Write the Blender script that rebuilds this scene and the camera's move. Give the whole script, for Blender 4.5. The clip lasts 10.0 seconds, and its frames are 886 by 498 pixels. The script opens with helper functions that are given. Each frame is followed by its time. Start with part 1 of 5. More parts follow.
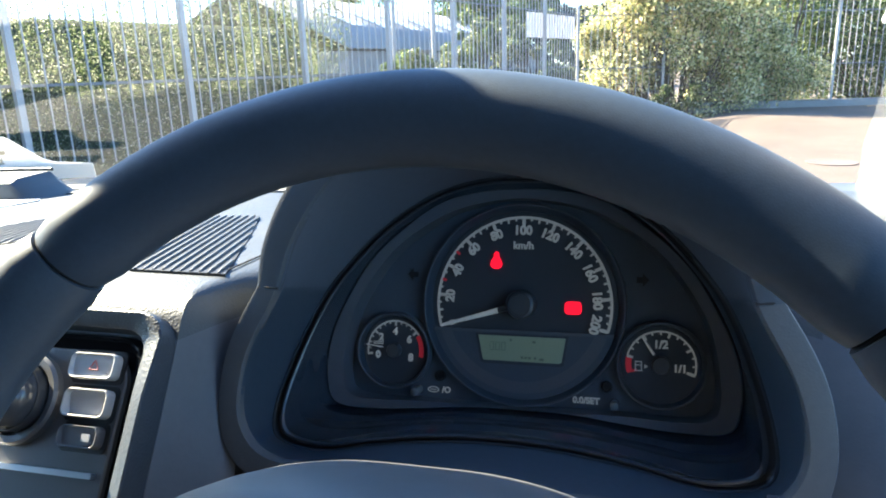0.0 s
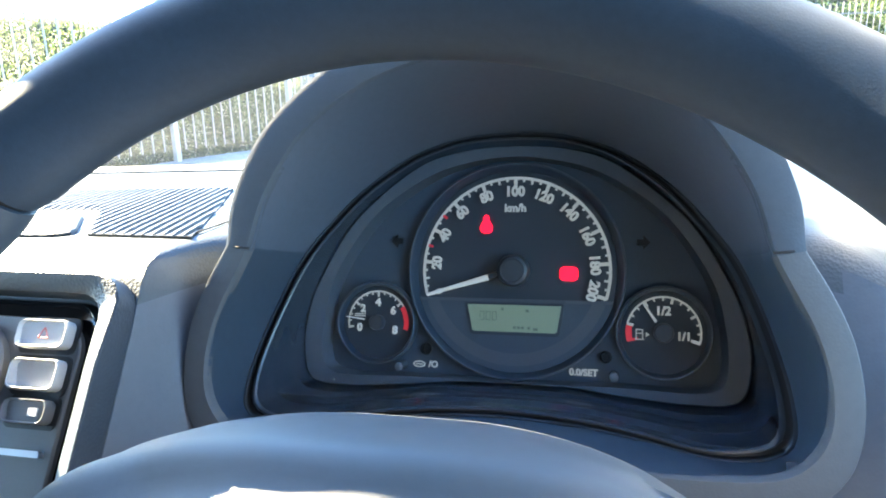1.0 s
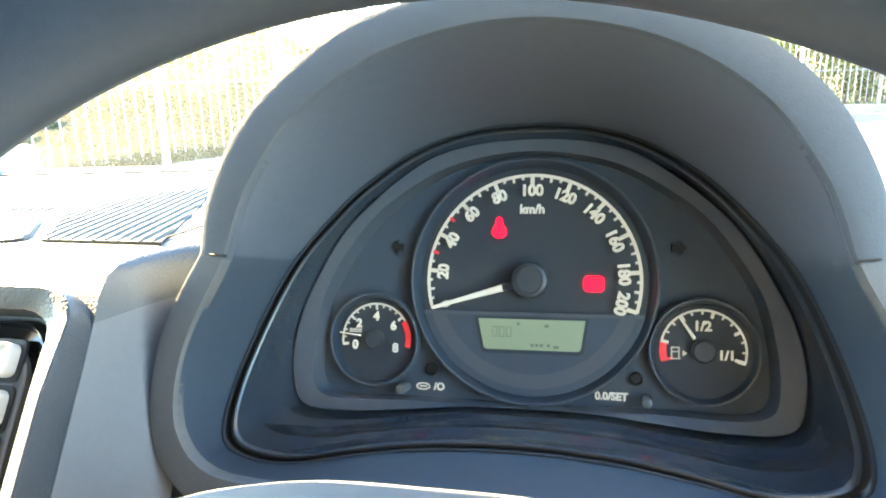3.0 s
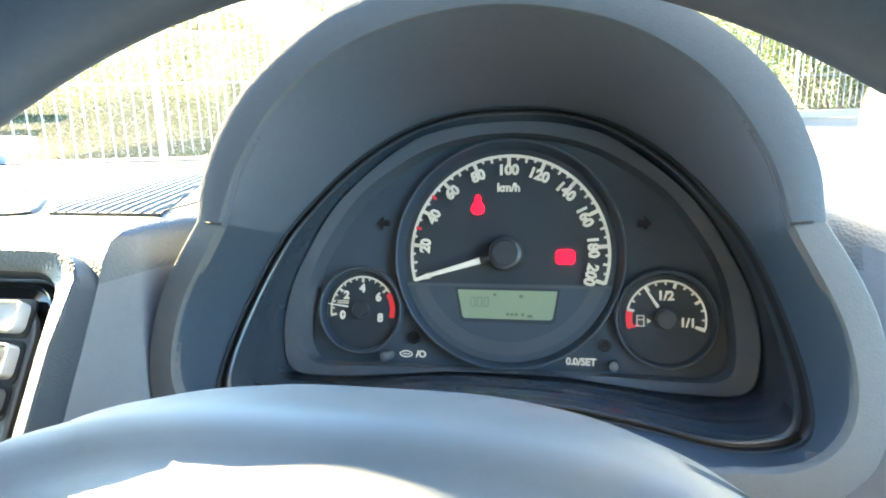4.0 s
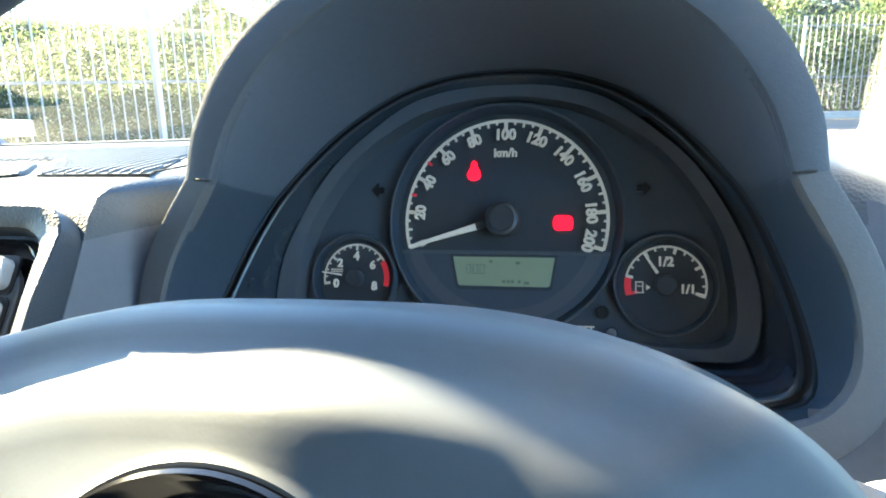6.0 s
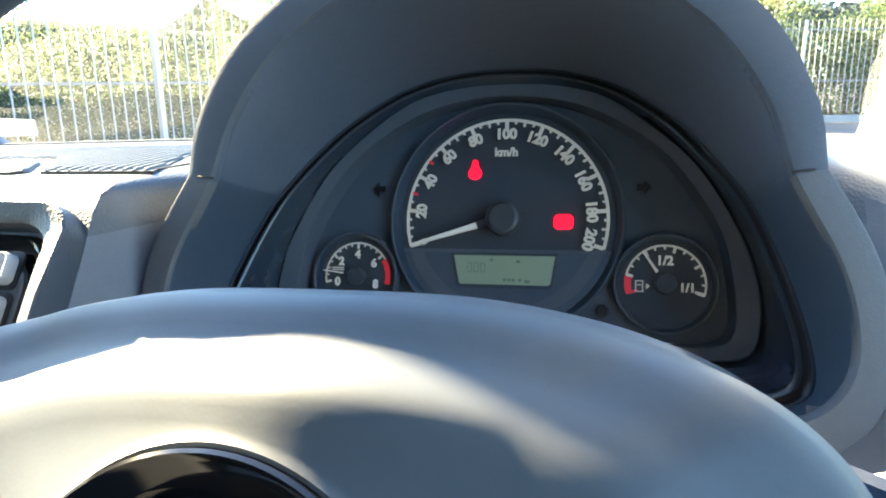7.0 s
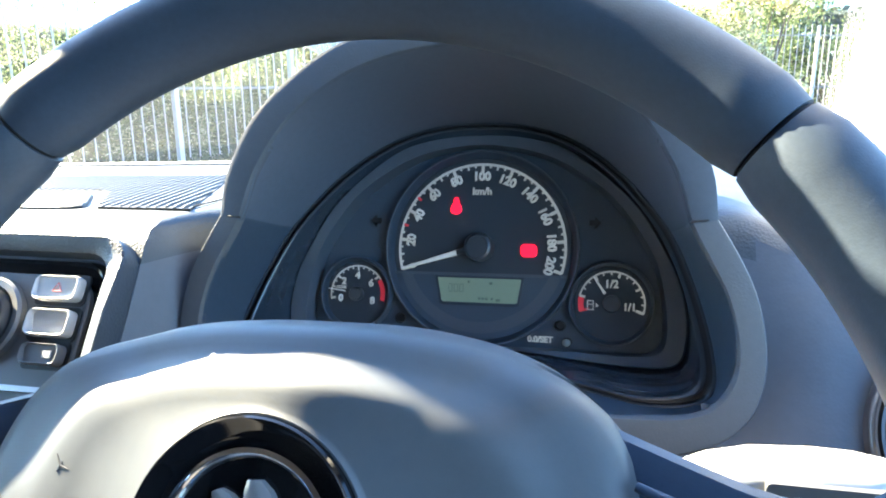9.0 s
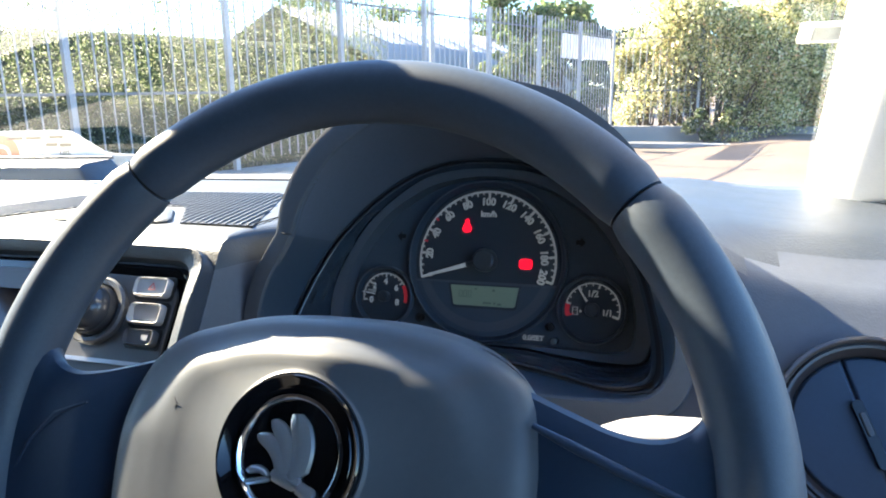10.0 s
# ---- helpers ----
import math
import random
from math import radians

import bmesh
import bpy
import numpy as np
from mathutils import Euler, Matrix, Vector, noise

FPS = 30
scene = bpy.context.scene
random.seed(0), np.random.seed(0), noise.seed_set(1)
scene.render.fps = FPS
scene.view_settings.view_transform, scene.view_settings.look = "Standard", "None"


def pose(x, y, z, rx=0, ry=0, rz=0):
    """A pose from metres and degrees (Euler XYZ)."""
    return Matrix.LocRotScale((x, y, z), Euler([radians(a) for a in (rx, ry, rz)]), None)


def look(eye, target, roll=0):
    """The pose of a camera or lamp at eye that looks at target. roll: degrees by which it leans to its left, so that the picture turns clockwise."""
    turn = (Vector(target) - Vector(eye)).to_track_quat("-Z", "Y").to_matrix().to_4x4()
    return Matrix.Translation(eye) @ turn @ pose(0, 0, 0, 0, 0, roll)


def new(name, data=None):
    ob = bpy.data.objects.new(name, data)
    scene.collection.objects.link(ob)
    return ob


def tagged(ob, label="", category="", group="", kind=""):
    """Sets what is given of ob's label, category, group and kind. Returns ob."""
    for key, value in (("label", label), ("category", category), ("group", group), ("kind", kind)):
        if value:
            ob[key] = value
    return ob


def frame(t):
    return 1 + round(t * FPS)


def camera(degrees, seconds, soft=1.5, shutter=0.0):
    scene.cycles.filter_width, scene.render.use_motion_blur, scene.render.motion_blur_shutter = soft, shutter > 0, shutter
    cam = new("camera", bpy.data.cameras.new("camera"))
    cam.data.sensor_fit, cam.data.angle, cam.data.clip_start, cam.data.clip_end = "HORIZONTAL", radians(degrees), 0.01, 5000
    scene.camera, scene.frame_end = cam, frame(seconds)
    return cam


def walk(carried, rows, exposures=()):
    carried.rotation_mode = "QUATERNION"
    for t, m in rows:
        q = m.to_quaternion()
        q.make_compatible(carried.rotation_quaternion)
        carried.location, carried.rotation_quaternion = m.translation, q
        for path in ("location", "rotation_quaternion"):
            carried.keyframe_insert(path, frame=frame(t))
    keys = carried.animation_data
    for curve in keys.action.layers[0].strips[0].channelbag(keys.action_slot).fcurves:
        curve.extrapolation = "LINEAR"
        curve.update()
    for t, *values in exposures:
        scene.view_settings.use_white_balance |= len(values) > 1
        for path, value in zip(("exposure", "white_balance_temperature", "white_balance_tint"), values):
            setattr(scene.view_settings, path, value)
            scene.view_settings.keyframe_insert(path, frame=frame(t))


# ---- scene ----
cam = camera(67.0, 10.0, soft=1.9)
# seconds, eye x y z, yaw left, pitch, roll
PATH = [
    (0, 0.0616, -0.4129, 1.1260, 15.512, -15.034, -1.815),
    (0.5, 0.0602, -0.4088, 1.1063, 14.811, -14.874, -1.858),
    (1, 0.0528, -0.3913, 1.0942, 14.009, -14.773, -1.685),
    (1.5, 0.0405, -0.3653, 1.0892, 13.785, -14.738, -1.608),
    (2, 0.0325, -0.3551, 1.0847, 13.470, -14.493, -1.495),
    (2.2, 0.0314, -0.3496, 1.0830, 13.410, -14.447, -1.664),
    (3.3, 0.0355, -0.3469, 1.0833, 13.136, -14.377, -1.493),
    (3.5, 0.0428, -0.3581, 1.0825, 13.121, -14.294, -1.352),
    (4, 0.0476, -0.3717, 1.0737, 13.006, -14.164, -1.306),
    (4.5, 0.0495, -0.3723, 1.0709, 13.218, -14.255, -1.269),
    (5, 0.0492, -0.3708, 1.0651, 13.202, -14.018, -1.206),
    (5.5, 0.0509, -0.3686, 1.0523, 13.149, -14.013, -1.084),
    (5.7, 0.0507, -0.3688, 1.0527, 13.175, -14.031, -1.133),
    (6.8, 0.0499, -0.3685, 1.0510, 13.176, -14.039, -0.959),
    (7, 0.0505, -0.3713, 1.0508, 13.193, -13.826, -0.903),
    (7.5, 0.0632, -0.3959, 1.0635, 13.372, -13.799, -0.828),
    (8, 0.0705, -0.4085, 1.0687, 13.534, -13.774, -0.782),
    (8.5, 0.0727, -0.4181, 1.0735, 13.822, -13.717, -0.720),
    (9, 0.0830, -0.4345, 1.0819, 14.143, -13.590, -0.703),
    (9.5, 0.1065, -0.4765, 1.1014, 15.339, -13.501, -0.641),
    (10, 0.1325, -0.5152, 1.1130, 18.268, -13.455, -0.583),
]


def eye_pose(x, y, z, yaw, pitch, roll):
    return pose(x, y, z, 0, 0, yaw) @ pose(0, 0, 0, 90 + pitch) @ pose(0, 0, 0, 0, 0, roll)


STOPS = [(0.0, 3.1, 5780, 1), (0.5, 4.0, 5830, 2), (1.0, 4.53, 6150, 0), (2.0, 5.43, 8100, -3), (3.5, 5.5, 8300, -3), (4.5, 4.8, 6500, -8), (5.5, 4.42, 6300, -7), (7.0, 4.28, 6590, -1), (8.0, 4.4, 6210, -1), (9.0, 4.35, 5920, 1), (9.6, 3.78, 5920, 4), (10.0, 3.28, 5920, 5)]
walk(cam, [(r[0], eye_pose(*r[1:])) for r in PATH], STOPS)

# ---- sky and sun ----
SUN_AZ, SUN_EL = -71.4, 33.1     # degrees from straight ahead to the right, and up
world = bpy.data.worlds.new("sky")
scene.world = world
world.use_nodes = True
wn = world.node_tree
sky = wn.nodes.new("ShaderNodeTexSky")
sky.sky_type, sky.sun_disc = "NISHITA", False
sky.ozone_density, sky.dust_density = 5.0, 0.3
sky.sun_elevation, sky.sun_rotation = radians(SUN_EL), radians(SUN_AZ)
wn.links.new(sky.outputs[0], wn.nodes["Background"].inputs[0])
wn.nodes["Background"].inputs[1].default_value = 0.084
sun = new("sun", bpy.data.lights.new("sun", "SUN"))
sun.data.energy, sun.data.angle, sun.data.color = 5.0, radians(0.6), (1.0, 0.81, 0.57)
sun_way = Vector((math.sin(radians(SUN_AZ)) * math.cos(radians(SUN_EL)), math.cos(radians(SUN_AZ)) * math.cos(radians(SUN_EL)), math.sin(radians(SUN_EL))))
sun.matrix_world = look(sun_way * 20, (0, 0, 0))

# ---- the car's own frames ----
TILT = 17.58                                     # the dials lean back
CAR = pose(0, 0, 0.98, 0, -1.46, 0)              # level car frame, its origin in the middle of the speedometer
DIAL = CAR @ pose(0, 0, 0, -TILT)
RIM_TILT = 28.0
WHEEL = CAR @ pose(0.0025, -0.297, -0.0165, -RIM_TILT)


# ---- materials ----
def nodes_of(name):
    m = bpy.data.materials.new(name)
    m.use_nodes = True
    return m, m.node_tree.nodes, m.node_tree.links, m.node_tree.nodes["Principled BSDF"]


def link_ramp(n, l, source, stops):
    r = n.new("ShaderNodeValToRGB")
    e = r.color_ramp.elements
    while len(e) < len(stops):
        e.new(0.5)
    for el, (p, c) in zip(e, stops):
        el.position, el.color = p, (*c, 1)
    l.new(source, r.inputs[0])
    return r.outputs[0]


def noise_tex(n, l, scale, detail=4.0, coord="Object", rough=0.55):
    tc = n.new("ShaderNodeTexCoord")
    t = n.new("ShaderNodeTexNoise")
    t.inputs["Scale"].default_value, t.inputs["Detail"].default_value, t.inputs["Roughness"].default_value = scale, detail, rough
    l.new(tc.outputs[coord], t.inputs["Vector"])
    return t.outputs[0]


def voronoi_tex(n, l, scale, feature="F1", coord="Object"):
    tc = n.new("ShaderNodeTexCoord")
    t = n.new("ShaderNodeTexVoronoi")
    t.feature = feature
    t.inputs["Scale"].default_value = scale
    l.new(tc.outputs[coord], t.inputs["Vector"])
    return t.outputs["Distance"]


def bump_into(n, l, b, height, strength, distance):
    k = n.new("ShaderNodeBump")
    k.inputs["Strength"].default_value, k.inputs["Distance"].default_value = strength, distance
    l.new(height, k.inputs["Height"])
    l.new(k.outputs[0], b.inputs["Normal"])
    return k


def shades(c, f):
    return tuple(min(1.0, v * f) for v in c)


def plain(name, c, rough=0.5, metal=0.0, vary=0.12, scale=60.0, bump=0.0, bump_scale=900.0, cells=False, bump_depth=0.0004, spec=0.5, dust=0.0):
    """Painted or moulded surface: colour varied at two scales, uneven gloss, fine relief."""
    m, n, l, b = nodes_of(name)
    big = noise_tex(n, l, scale)
    small = noise_tex(n, l, scale * 14, 3)
    mix = n.new("ShaderNodeMath")
    mix.operation = "ADD"
    l.new(big, mix.inputs[0])
    l.new(small, mix.inputs[1])
    half = n.new("ShaderNodeMath")
    half.operation = "MULTIPLY"
    half.inputs[1].default_value = 0.5
    l.new(mix.outputs[0], half.inputs[0])
    top = shades(c, 1 + vary)
    if dust:
        top = tuple(v + dust for v in top)
    l.new(link_ramp(n, l, half.outputs[0], [(0.3, shades(c, 1 - vary)), (0.7, top)]), b.inputs["Base Color"])
    l.new(link_ramp(n, l, big, [(0.25, (rough * 0.88,) * 3), (0.75, (min(1, rough * 1.12),) * 3)]), b.inputs["Roughness"])
    b.inputs["Metallic"].default_value = metal
    b.inputs["Specular IOR Level"].default_value = spec
    if bump:
        h = voronoi_tex(n, l, bump_scale, "F1") if cells else noise_tex(n, l, bump_scale, 3)
        bump_into(n, l, b, h, bump, bump_depth)
    return m


def glowing(name, c, strength):
    m, n, l, b = nodes_of(name)
    b.inputs["Base Color"].default_value = (*c, 1)
    b.inputs["Emission Color"].default_value = (*c, 1)
    b.inputs["Emission Strength"].default_value = strength
    b.inputs["Roughness"].default_value = 0.4
    return m


def clear_glass(name, tint=(0.97, 0.98, 0.98), gloss=1.5, rough=0.01, film=0.0):
    """A thin pane: lets light through and mirrors by Fresnel; film: a little dust on it."""
    m, n, l, b = nodes_of(name)
    out = n["Material Output"]
    n.remove(b)
    tr, gl, mx, fr = n.new("ShaderNodeBsdfTransparent"), n.new("ShaderNodeBsdfGlossy"), n.new("ShaderNodeMixShader"), n.new("ShaderNodeFresnel")
    tr.inputs[0].default_value = (*tint, 1)
    gl.inputs["Roughness"].default_value = rough
    fr.inputs[0].default_value = gloss
    l.new(fr.outputs[0], mx.inputs[0])
    l.new(tr.outputs[0], mx.inputs[1])
    l.new(gl.outputs[0], mx.inputs[2])
    last = mx.outputs[0]
    if film:
        df, m2 = n.new("ShaderNodeBsdfDiffuse"), n.new("ShaderNodeMixShader")
        df.inputs[0].default_value = (0.7, 0.7, 0.68, 1)
        f = link_ramp(n, l, noise_tex(n, l, 9.0, 6), [(0.35, (film * 0.4,) * 3), (0.7, (film,) * 3)])
        l.new(f, m2.inputs[0])
        l.new(last, m2.inputs[1])
        l.new(df.outputs[0], m2.inputs[2])
        last = m2.outputs[0]
    l.new(last, out.inputs["Surface"])
    return m


# blue tint of the dark plastics below stands in for skylight
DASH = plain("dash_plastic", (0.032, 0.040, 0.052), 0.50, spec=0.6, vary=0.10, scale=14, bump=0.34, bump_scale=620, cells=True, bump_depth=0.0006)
# the dash plastic again, its colour raised to lighten the shaded face
DASH_LIFTED = plain("dash_plastic_lifted", (0.064, 0.073, 0.093), 0.52, spec=0.6, vary=0.10, scale=14, bump=0.12, bump_scale=620, cells=True, bump_depth=0.0005)
HOOD = plain("hood_plastic", (0.050, 0.063, 0.082), 0.58, vary=0.10, scale=18, bump=0.25, bump_scale=900, cells=True, bump_depth=0.0003)
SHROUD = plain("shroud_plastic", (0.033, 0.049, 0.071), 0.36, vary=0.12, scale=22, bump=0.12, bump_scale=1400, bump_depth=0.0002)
FLANGE = plain("surround_plastic", (0.076, 0.082, 0.092), 0.58, vary=0.08, scale=18, bump=0.3, bump_scale=900, cells=True, bump_depth=0.0003)
LEATHER = plain("rim_leather", (0.036, 0.054, 0.082), 0.55, vary=0.16, scale=30, bump=0.05, bump_scale=1700, cells=True, bump_depth=0.0005)
GRIP = plain("grip_leather", (0.042, 0.058, 0.082), 0.5, vary=0.14, scale=34, bump=0.07, bump_scale=1500, cells=True, bump_depth=0.0004)
SEAM = plain("seam_shadow", (0.012, 0.012, 0.014), 0.7)
PAD = plain("pad_plastic", (0.076, 0.082, 0.092), 0.52, spec=0.5, vary=0.06, scale=20, bump=0.025, bump_scale=1300, cells=True, bump_depth=0.0004)
SPOKE = plain("spoke_plastic", (0.032, 0.050, 0.084), 0.42, vary=0.1, scale=24, bump=0.15, bump_scale=900, bump_depth=0.0003)
GLOSS = plain("gloss_black", (0.006, 0.006, 0.007), 0.08, vary=0.2)
CHROME = plain("chrome", (0.82, 0.83, 0.85), 0.08, 1.0, vary=0.03)
SATIN = plain("satin_metal", (0.62, 0.62, 0.63), 0.32, 1.0, vary=0.06, scale=90)
FACE = plain("dial_face", (0.040, 0.048, 0.060), 0.6, vary=0.1, scale=90, bump=0.05)
PLATE = plain("dial_plate", (0.060, 0.078, 0.102), 0.55, vary=0.1, scale=60, bump=0.1, bump_scale=1500, bump_depth=0.0002)
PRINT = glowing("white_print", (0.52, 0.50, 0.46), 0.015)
RED_INK = plain("red_ink", (0.50, 0.16, 0.15), 0.6, vary=0.05)
MARK = plain("white_ink", (0.86, 0.83, 0.78), 0.6, vary=0.04)
RED_PRINT = glowing("red_print", (0.60, 0.03, 0.05), 0.02)
NEEDLE = glowing("needle_white", (0.62, 0.61, 0.60), 0.015)
# colour raised above the shroud's to stand in for haze over the hood
LINING_HAZED = plain("lining_hazed_plastic", (0.060, 0.078, 0.106), 0.5, vary=0.1, scale=22, bump=0.12, bump_scale=1400, bump_depth=0.0002)
LEDGE = plain("gloss_ledge", (0.036, 0.047, 0.062), 0.2, vary=0.15, scale=40)
ARCH = plain("arch_plastic", (0.086, 0.098, 0.116), 0.5, vary=0.08, scale=60, bump=0.1, bump_scale=1500, bump_depth=0.0002)
BEAD = plain("bead_plastic", (0.030, 0.038, 0.050), 0.32, vary=0.1, scale=60)
PIN = plain("pin_plastic", (0.16, 0.16, 0.16), 0.15, vary=0.1, scale=90)
HUB = plain("hub_grey", (0.055, 0.060, 0.068), 0.42, vary=0.1, scale=80)
LCD = glowing("lcd_glass", (0.25, 0.30, 0.21), 0.006)
SEGMENT = plain("lcd_segment", (0.13, 0.165, 0.12), 0.5)
DIM = plain("unlit_symbol", (0.008, 0.008, 0.009), 0.5)
RED_LAMP = glowing("red_warning_light", (1.0, 0.002, 0.018), 0.22)
PANEL = plain("console_grey", (0.105, 0.107, 0.112), 0.42, 0.3, vary=0.06, scale=60, bump=0.06)
KNOB = plain("polished_knob", (0.05, 0.052, 0.058), 0.16, vary=0.1, scale=60)
# button grey darkened: the knob's shadow put into the colour
BUTTON_SHADED = plain("button_grey_shaded", (0.12, 0.122, 0.128), 0.4, vary=0.08, scale=80, bump=0.08)
BUTTON = plain("button_grey", (0.45, 0.445, 0.44), 0.42, vary=0.06, scale=80, bump=0.08)
TRIM = plain("trim_black", (0.035, 0.037, 0.042), 0.35, vary=0.15, scale=50)
LINER = plain("headliner_cloth", (0.075, 0.075, 0.078), 0.95, vary=0.06, scale=50, bump=0.4, bump_scale=1500, bump_depth=0.0005)
PILLAR = plain("pillar_trim", (0.75, 0.74, 0.72), 0.6, vary=0.05, scale=30, bump=0.15, bump_scale=900, bump_depth=0.0003)
SEAT = plain("seat_cloth", (0.06, 0.06, 0.065), 0.95, vary=0.15, scale=40, bump=0.4)
BODY = plain("car_paint", (0.55, 0.55, 0.56), 0.25, vary=0.03, scale=8)
SHEET_WHITE = plain("veil_white", (0.85, 0.84, 0.81), 0.8, vary=0.03, scale=30)
SCREEN = clear_glass("windscreen_glass", gloss=1.6, film=0.002)
LENS = clear_glass("cluster_lens", (0.96, 0.97, 0.98), 1.12, 0.0)


# ---- mesh helpers ----
def thing(name, m, label="", category="", group="", kind=""):
    ob = new(name)
    ob.empty_display_size = 0.02
    ob.matrix_world = m
    return tagged(ob, label, category, group, kind)


def part(name, bm, material, parent=None, label="", smooth=True, kind=""):
    me = bpy.data.meshes.new(name)
    bmesh.ops.recalc_face_normals(bm, faces=bm.faces)
    bm.to_mesh(me)
    bm.free()
    if material:
        me.materials.append(material)
    if smooth:
        me.polygons.foreach_set("use_smooth", [True] * len(me.polygons))
        me.set_sharp_from_angle(angle=radians(38))
    ob = new(name, me)
    if parent:
        ob.parent = parent
    return tagged(ob, label, kind=kind)


def facing(ob, way):
    """Turns the faces of a pane so that they look that way."""
    me = ob.data
    if sum(Vector(p.normal).dot(Vector(way)) * p.area for p in me.polygons) < 0:
        me.flip_normals()
    return ob


def thicken(ob, t, offset=-1.0):
    s = ob.modifiers.new("thickness", "SOLIDIFY")
    s.thickness, s.offset = t, offset
    return ob


def bevelled(ob, w, n=2, angle=35):
    b = ob.modifiers.new("edges", "BEVEL")
    b.width, b.segments, b.limit_method, b.angle_limit = w, n, "ANGLE", radians(angle)
    return ob


def box(bm, x0, x1, y0, y1, z0, z1, m=None):
    vs = [bm.verts.new((x, y, z)) for x in (x0, x1) for y in (y0, y1) for z in (z0, z1)]
    for f in ((0, 1, 3, 2), (4, 6, 7, 5), (0, 4, 5, 1), (2, 3, 7, 6), (0, 2, 6, 4), (1, 5, 7, 3)):
        bm.faces.new([vs[i] for i in f])
    if m is not None:
        bmesh.ops.transform(bm, matrix=m, verts=vs)
    return bm


def loft(bm, rings, closed=True, cap0=False, cap1=False):
    """Faces between rings of points of one length."""
    rows = [[bm.verts.new(p) for p in r] for r in rings]
    n = len(rings[0])
    for a, b in zip(rows, rows[1:]):
        for i in range(n if closed else n - 1):
            j = (i + 1) % n
            bm.faces.new((a[i], a[j], b[j], b[i]))
    if cap0:
        bm.faces.new(rows[0])
    if cap1:
        bm.faces.new(rows[-1])
    return bm


def smooth_line(pts, n, closed=False):
    """n points at even steps along a Catmull-Rom curve."""
    P = [np.array(p, float) for p in pts]
    k = len(P)
    if closed:
        Q = [P[-1]] + P + [P[0], P[1]]
        seg = k
    else:
        Q = [2 * P[0] - P[1]] + P + [2 * P[-1] - P[-2]]
        seg = k - 1
    fine = []
    for i in range(seg):
        a, b, c, d = Q[i:i + 4]
        for t in np.arange(0, 1, 1 / 24):
            fine.append(0.5 * (2 * b + (c - a) * t + (2 * a - 5 * b + 4 * c - d) * t * t + (3 * b - a - 3 * c + d) * t ** 3))
    fine.append(Q[seg + 1] if closed else P[-1])
    fine = np.array(fine)
    s = np.concatenate([[0], np.cumsum(np.linalg.norm(np.diff(fine, axis=0), axis=1))])
    at = np.linspace(0, s[-1], n + 1)[:-1] if closed else np.linspace(0, s[-1], n)
    return [tuple(np.interp(v, s, fine[:, j]) for j in range(fine.shape[1])) for v in at]


def mirrored(half, n=160):
    """A closed loop from its right half, listed from the top middle to the bottom middle."""
    half = [np.array(p, float) for p in half]
    flip = np.array([-1.0] + [1.0] * (len(half[0]) - 1))
    before, after = half[1] * flip, half[-2] * flip
    fine = smooth_line([before] + half + [after], 40 * (len(half) + 1))
    fine = [p for p in fine if p[0] >= 0]
    a, b = fine[0], fine[-1]
    fine = [(0.0, *half[0][1:])] + fine + [(0.0, *half[-1][1:])]
    P = np.array(fine)
    d = np.concatenate([[0], np.cumsum(np.linalg.norm(np.diff(P, axis=0), axis=1))])
    at = np.linspace(0, d[-1], n // 2 + 1)
    right = [tuple(float(np.interp(v, d, P[:, j])) for j in range(P.shape[1])) for v in at]
    left = [(-p[0], *p[1:]) for p in reversed(right[1:-1])]
    return right + left


def prism(bm, outline, y0, y1):
    """A flat plate in x and z between two depths."""
    a = [(x, y0, z) for x, z in outline]
    b = [(x, y1, z) for x, z in outline]
    return loft(bm, [a, b], True, True, True)


def turned(bm, cx, cz, prof, n=64):
    """A body turned round the y axis; prof lists radius and depth."""
    return loft(bm, [[(cx + r * math.cos(2 * math.pi * i / n), y, cz + r * math.sin(2 * math.pi * i / n)) for i in range(n)] for r, y in prof])


def tube(bm, pts, r, n=8, caps=True):
    rings = []
    P = [Vector(p) for p in pts]
    for i, p in enumerate(P):
        d = (P[min(i + 1, len(P) - 1)] - P[max(i - 1, 0)]).normalized()
        u = d.orthogonal().normalized() if i == 0 else (u - d * u.dot(d)).normalized()
        v = d.cross(u)
        rr = r[i] if isinstance(r, (list, tuple)) else r
        rings.append([p + rr * (math.cos(2 * math.pi * k / n) * u + math.sin(2 * math.pi * k / n) * v) for k in range(n)])
    return loft(bm, rings, True, caps, caps)


def rounded_rect(x0, x1, z0, z1, r, n=5):
    out = []
    for cx, cz, a in ((x1 - r, z1 - r, 0), (x0 + r, z1 - r, 90), (x0 + r, z0 + r, 180), (x1 - r, z0 + r, 270)):
        out += [(cx + r * math.cos(radians(a + 90 * i / n)), cz + r * math.sin(radians(a + 90 * i / n))) for i in range(n + 1)]
    return out


def lettering(name, text, size, m, material, parent, label="", depth=0.0002, weight=0.012):
    c = bpy.data.curves.new(name, "FONT")
    c.body, c.size, c.align_x, c.align_y, c.extrude, c.offset = text, size, "CENTER", "CENTER", depth, size * 0.018
    c.bevel_depth, c.bevel_resolution = size * weight, 1
    c.materials.append(material)
    ob = new(name, c)
    ob.parent = parent
    ob.matrix_local = m
    return tagged(ob, label)


UPRIGHT = pose(0, 0, 0, 90)

# ---- dashboard ----
def blend(a, b, t):
    t = max(0.0, min(1.0, t))
    t = t * t * (3 - 2 * t)
    return a + (b - a) * t


def dash_shift(x):
    """How far the face of the dashboard steps back round the instruments."""
    if x < 0:
        t = max(0.0, min(1.0, (x + 0.1715) / 0.031))
        return 0.052 * (1 - (1 - t) ** 2.2)
    return blend(0.052, 0.040, (x - 0.14) / 0.05)


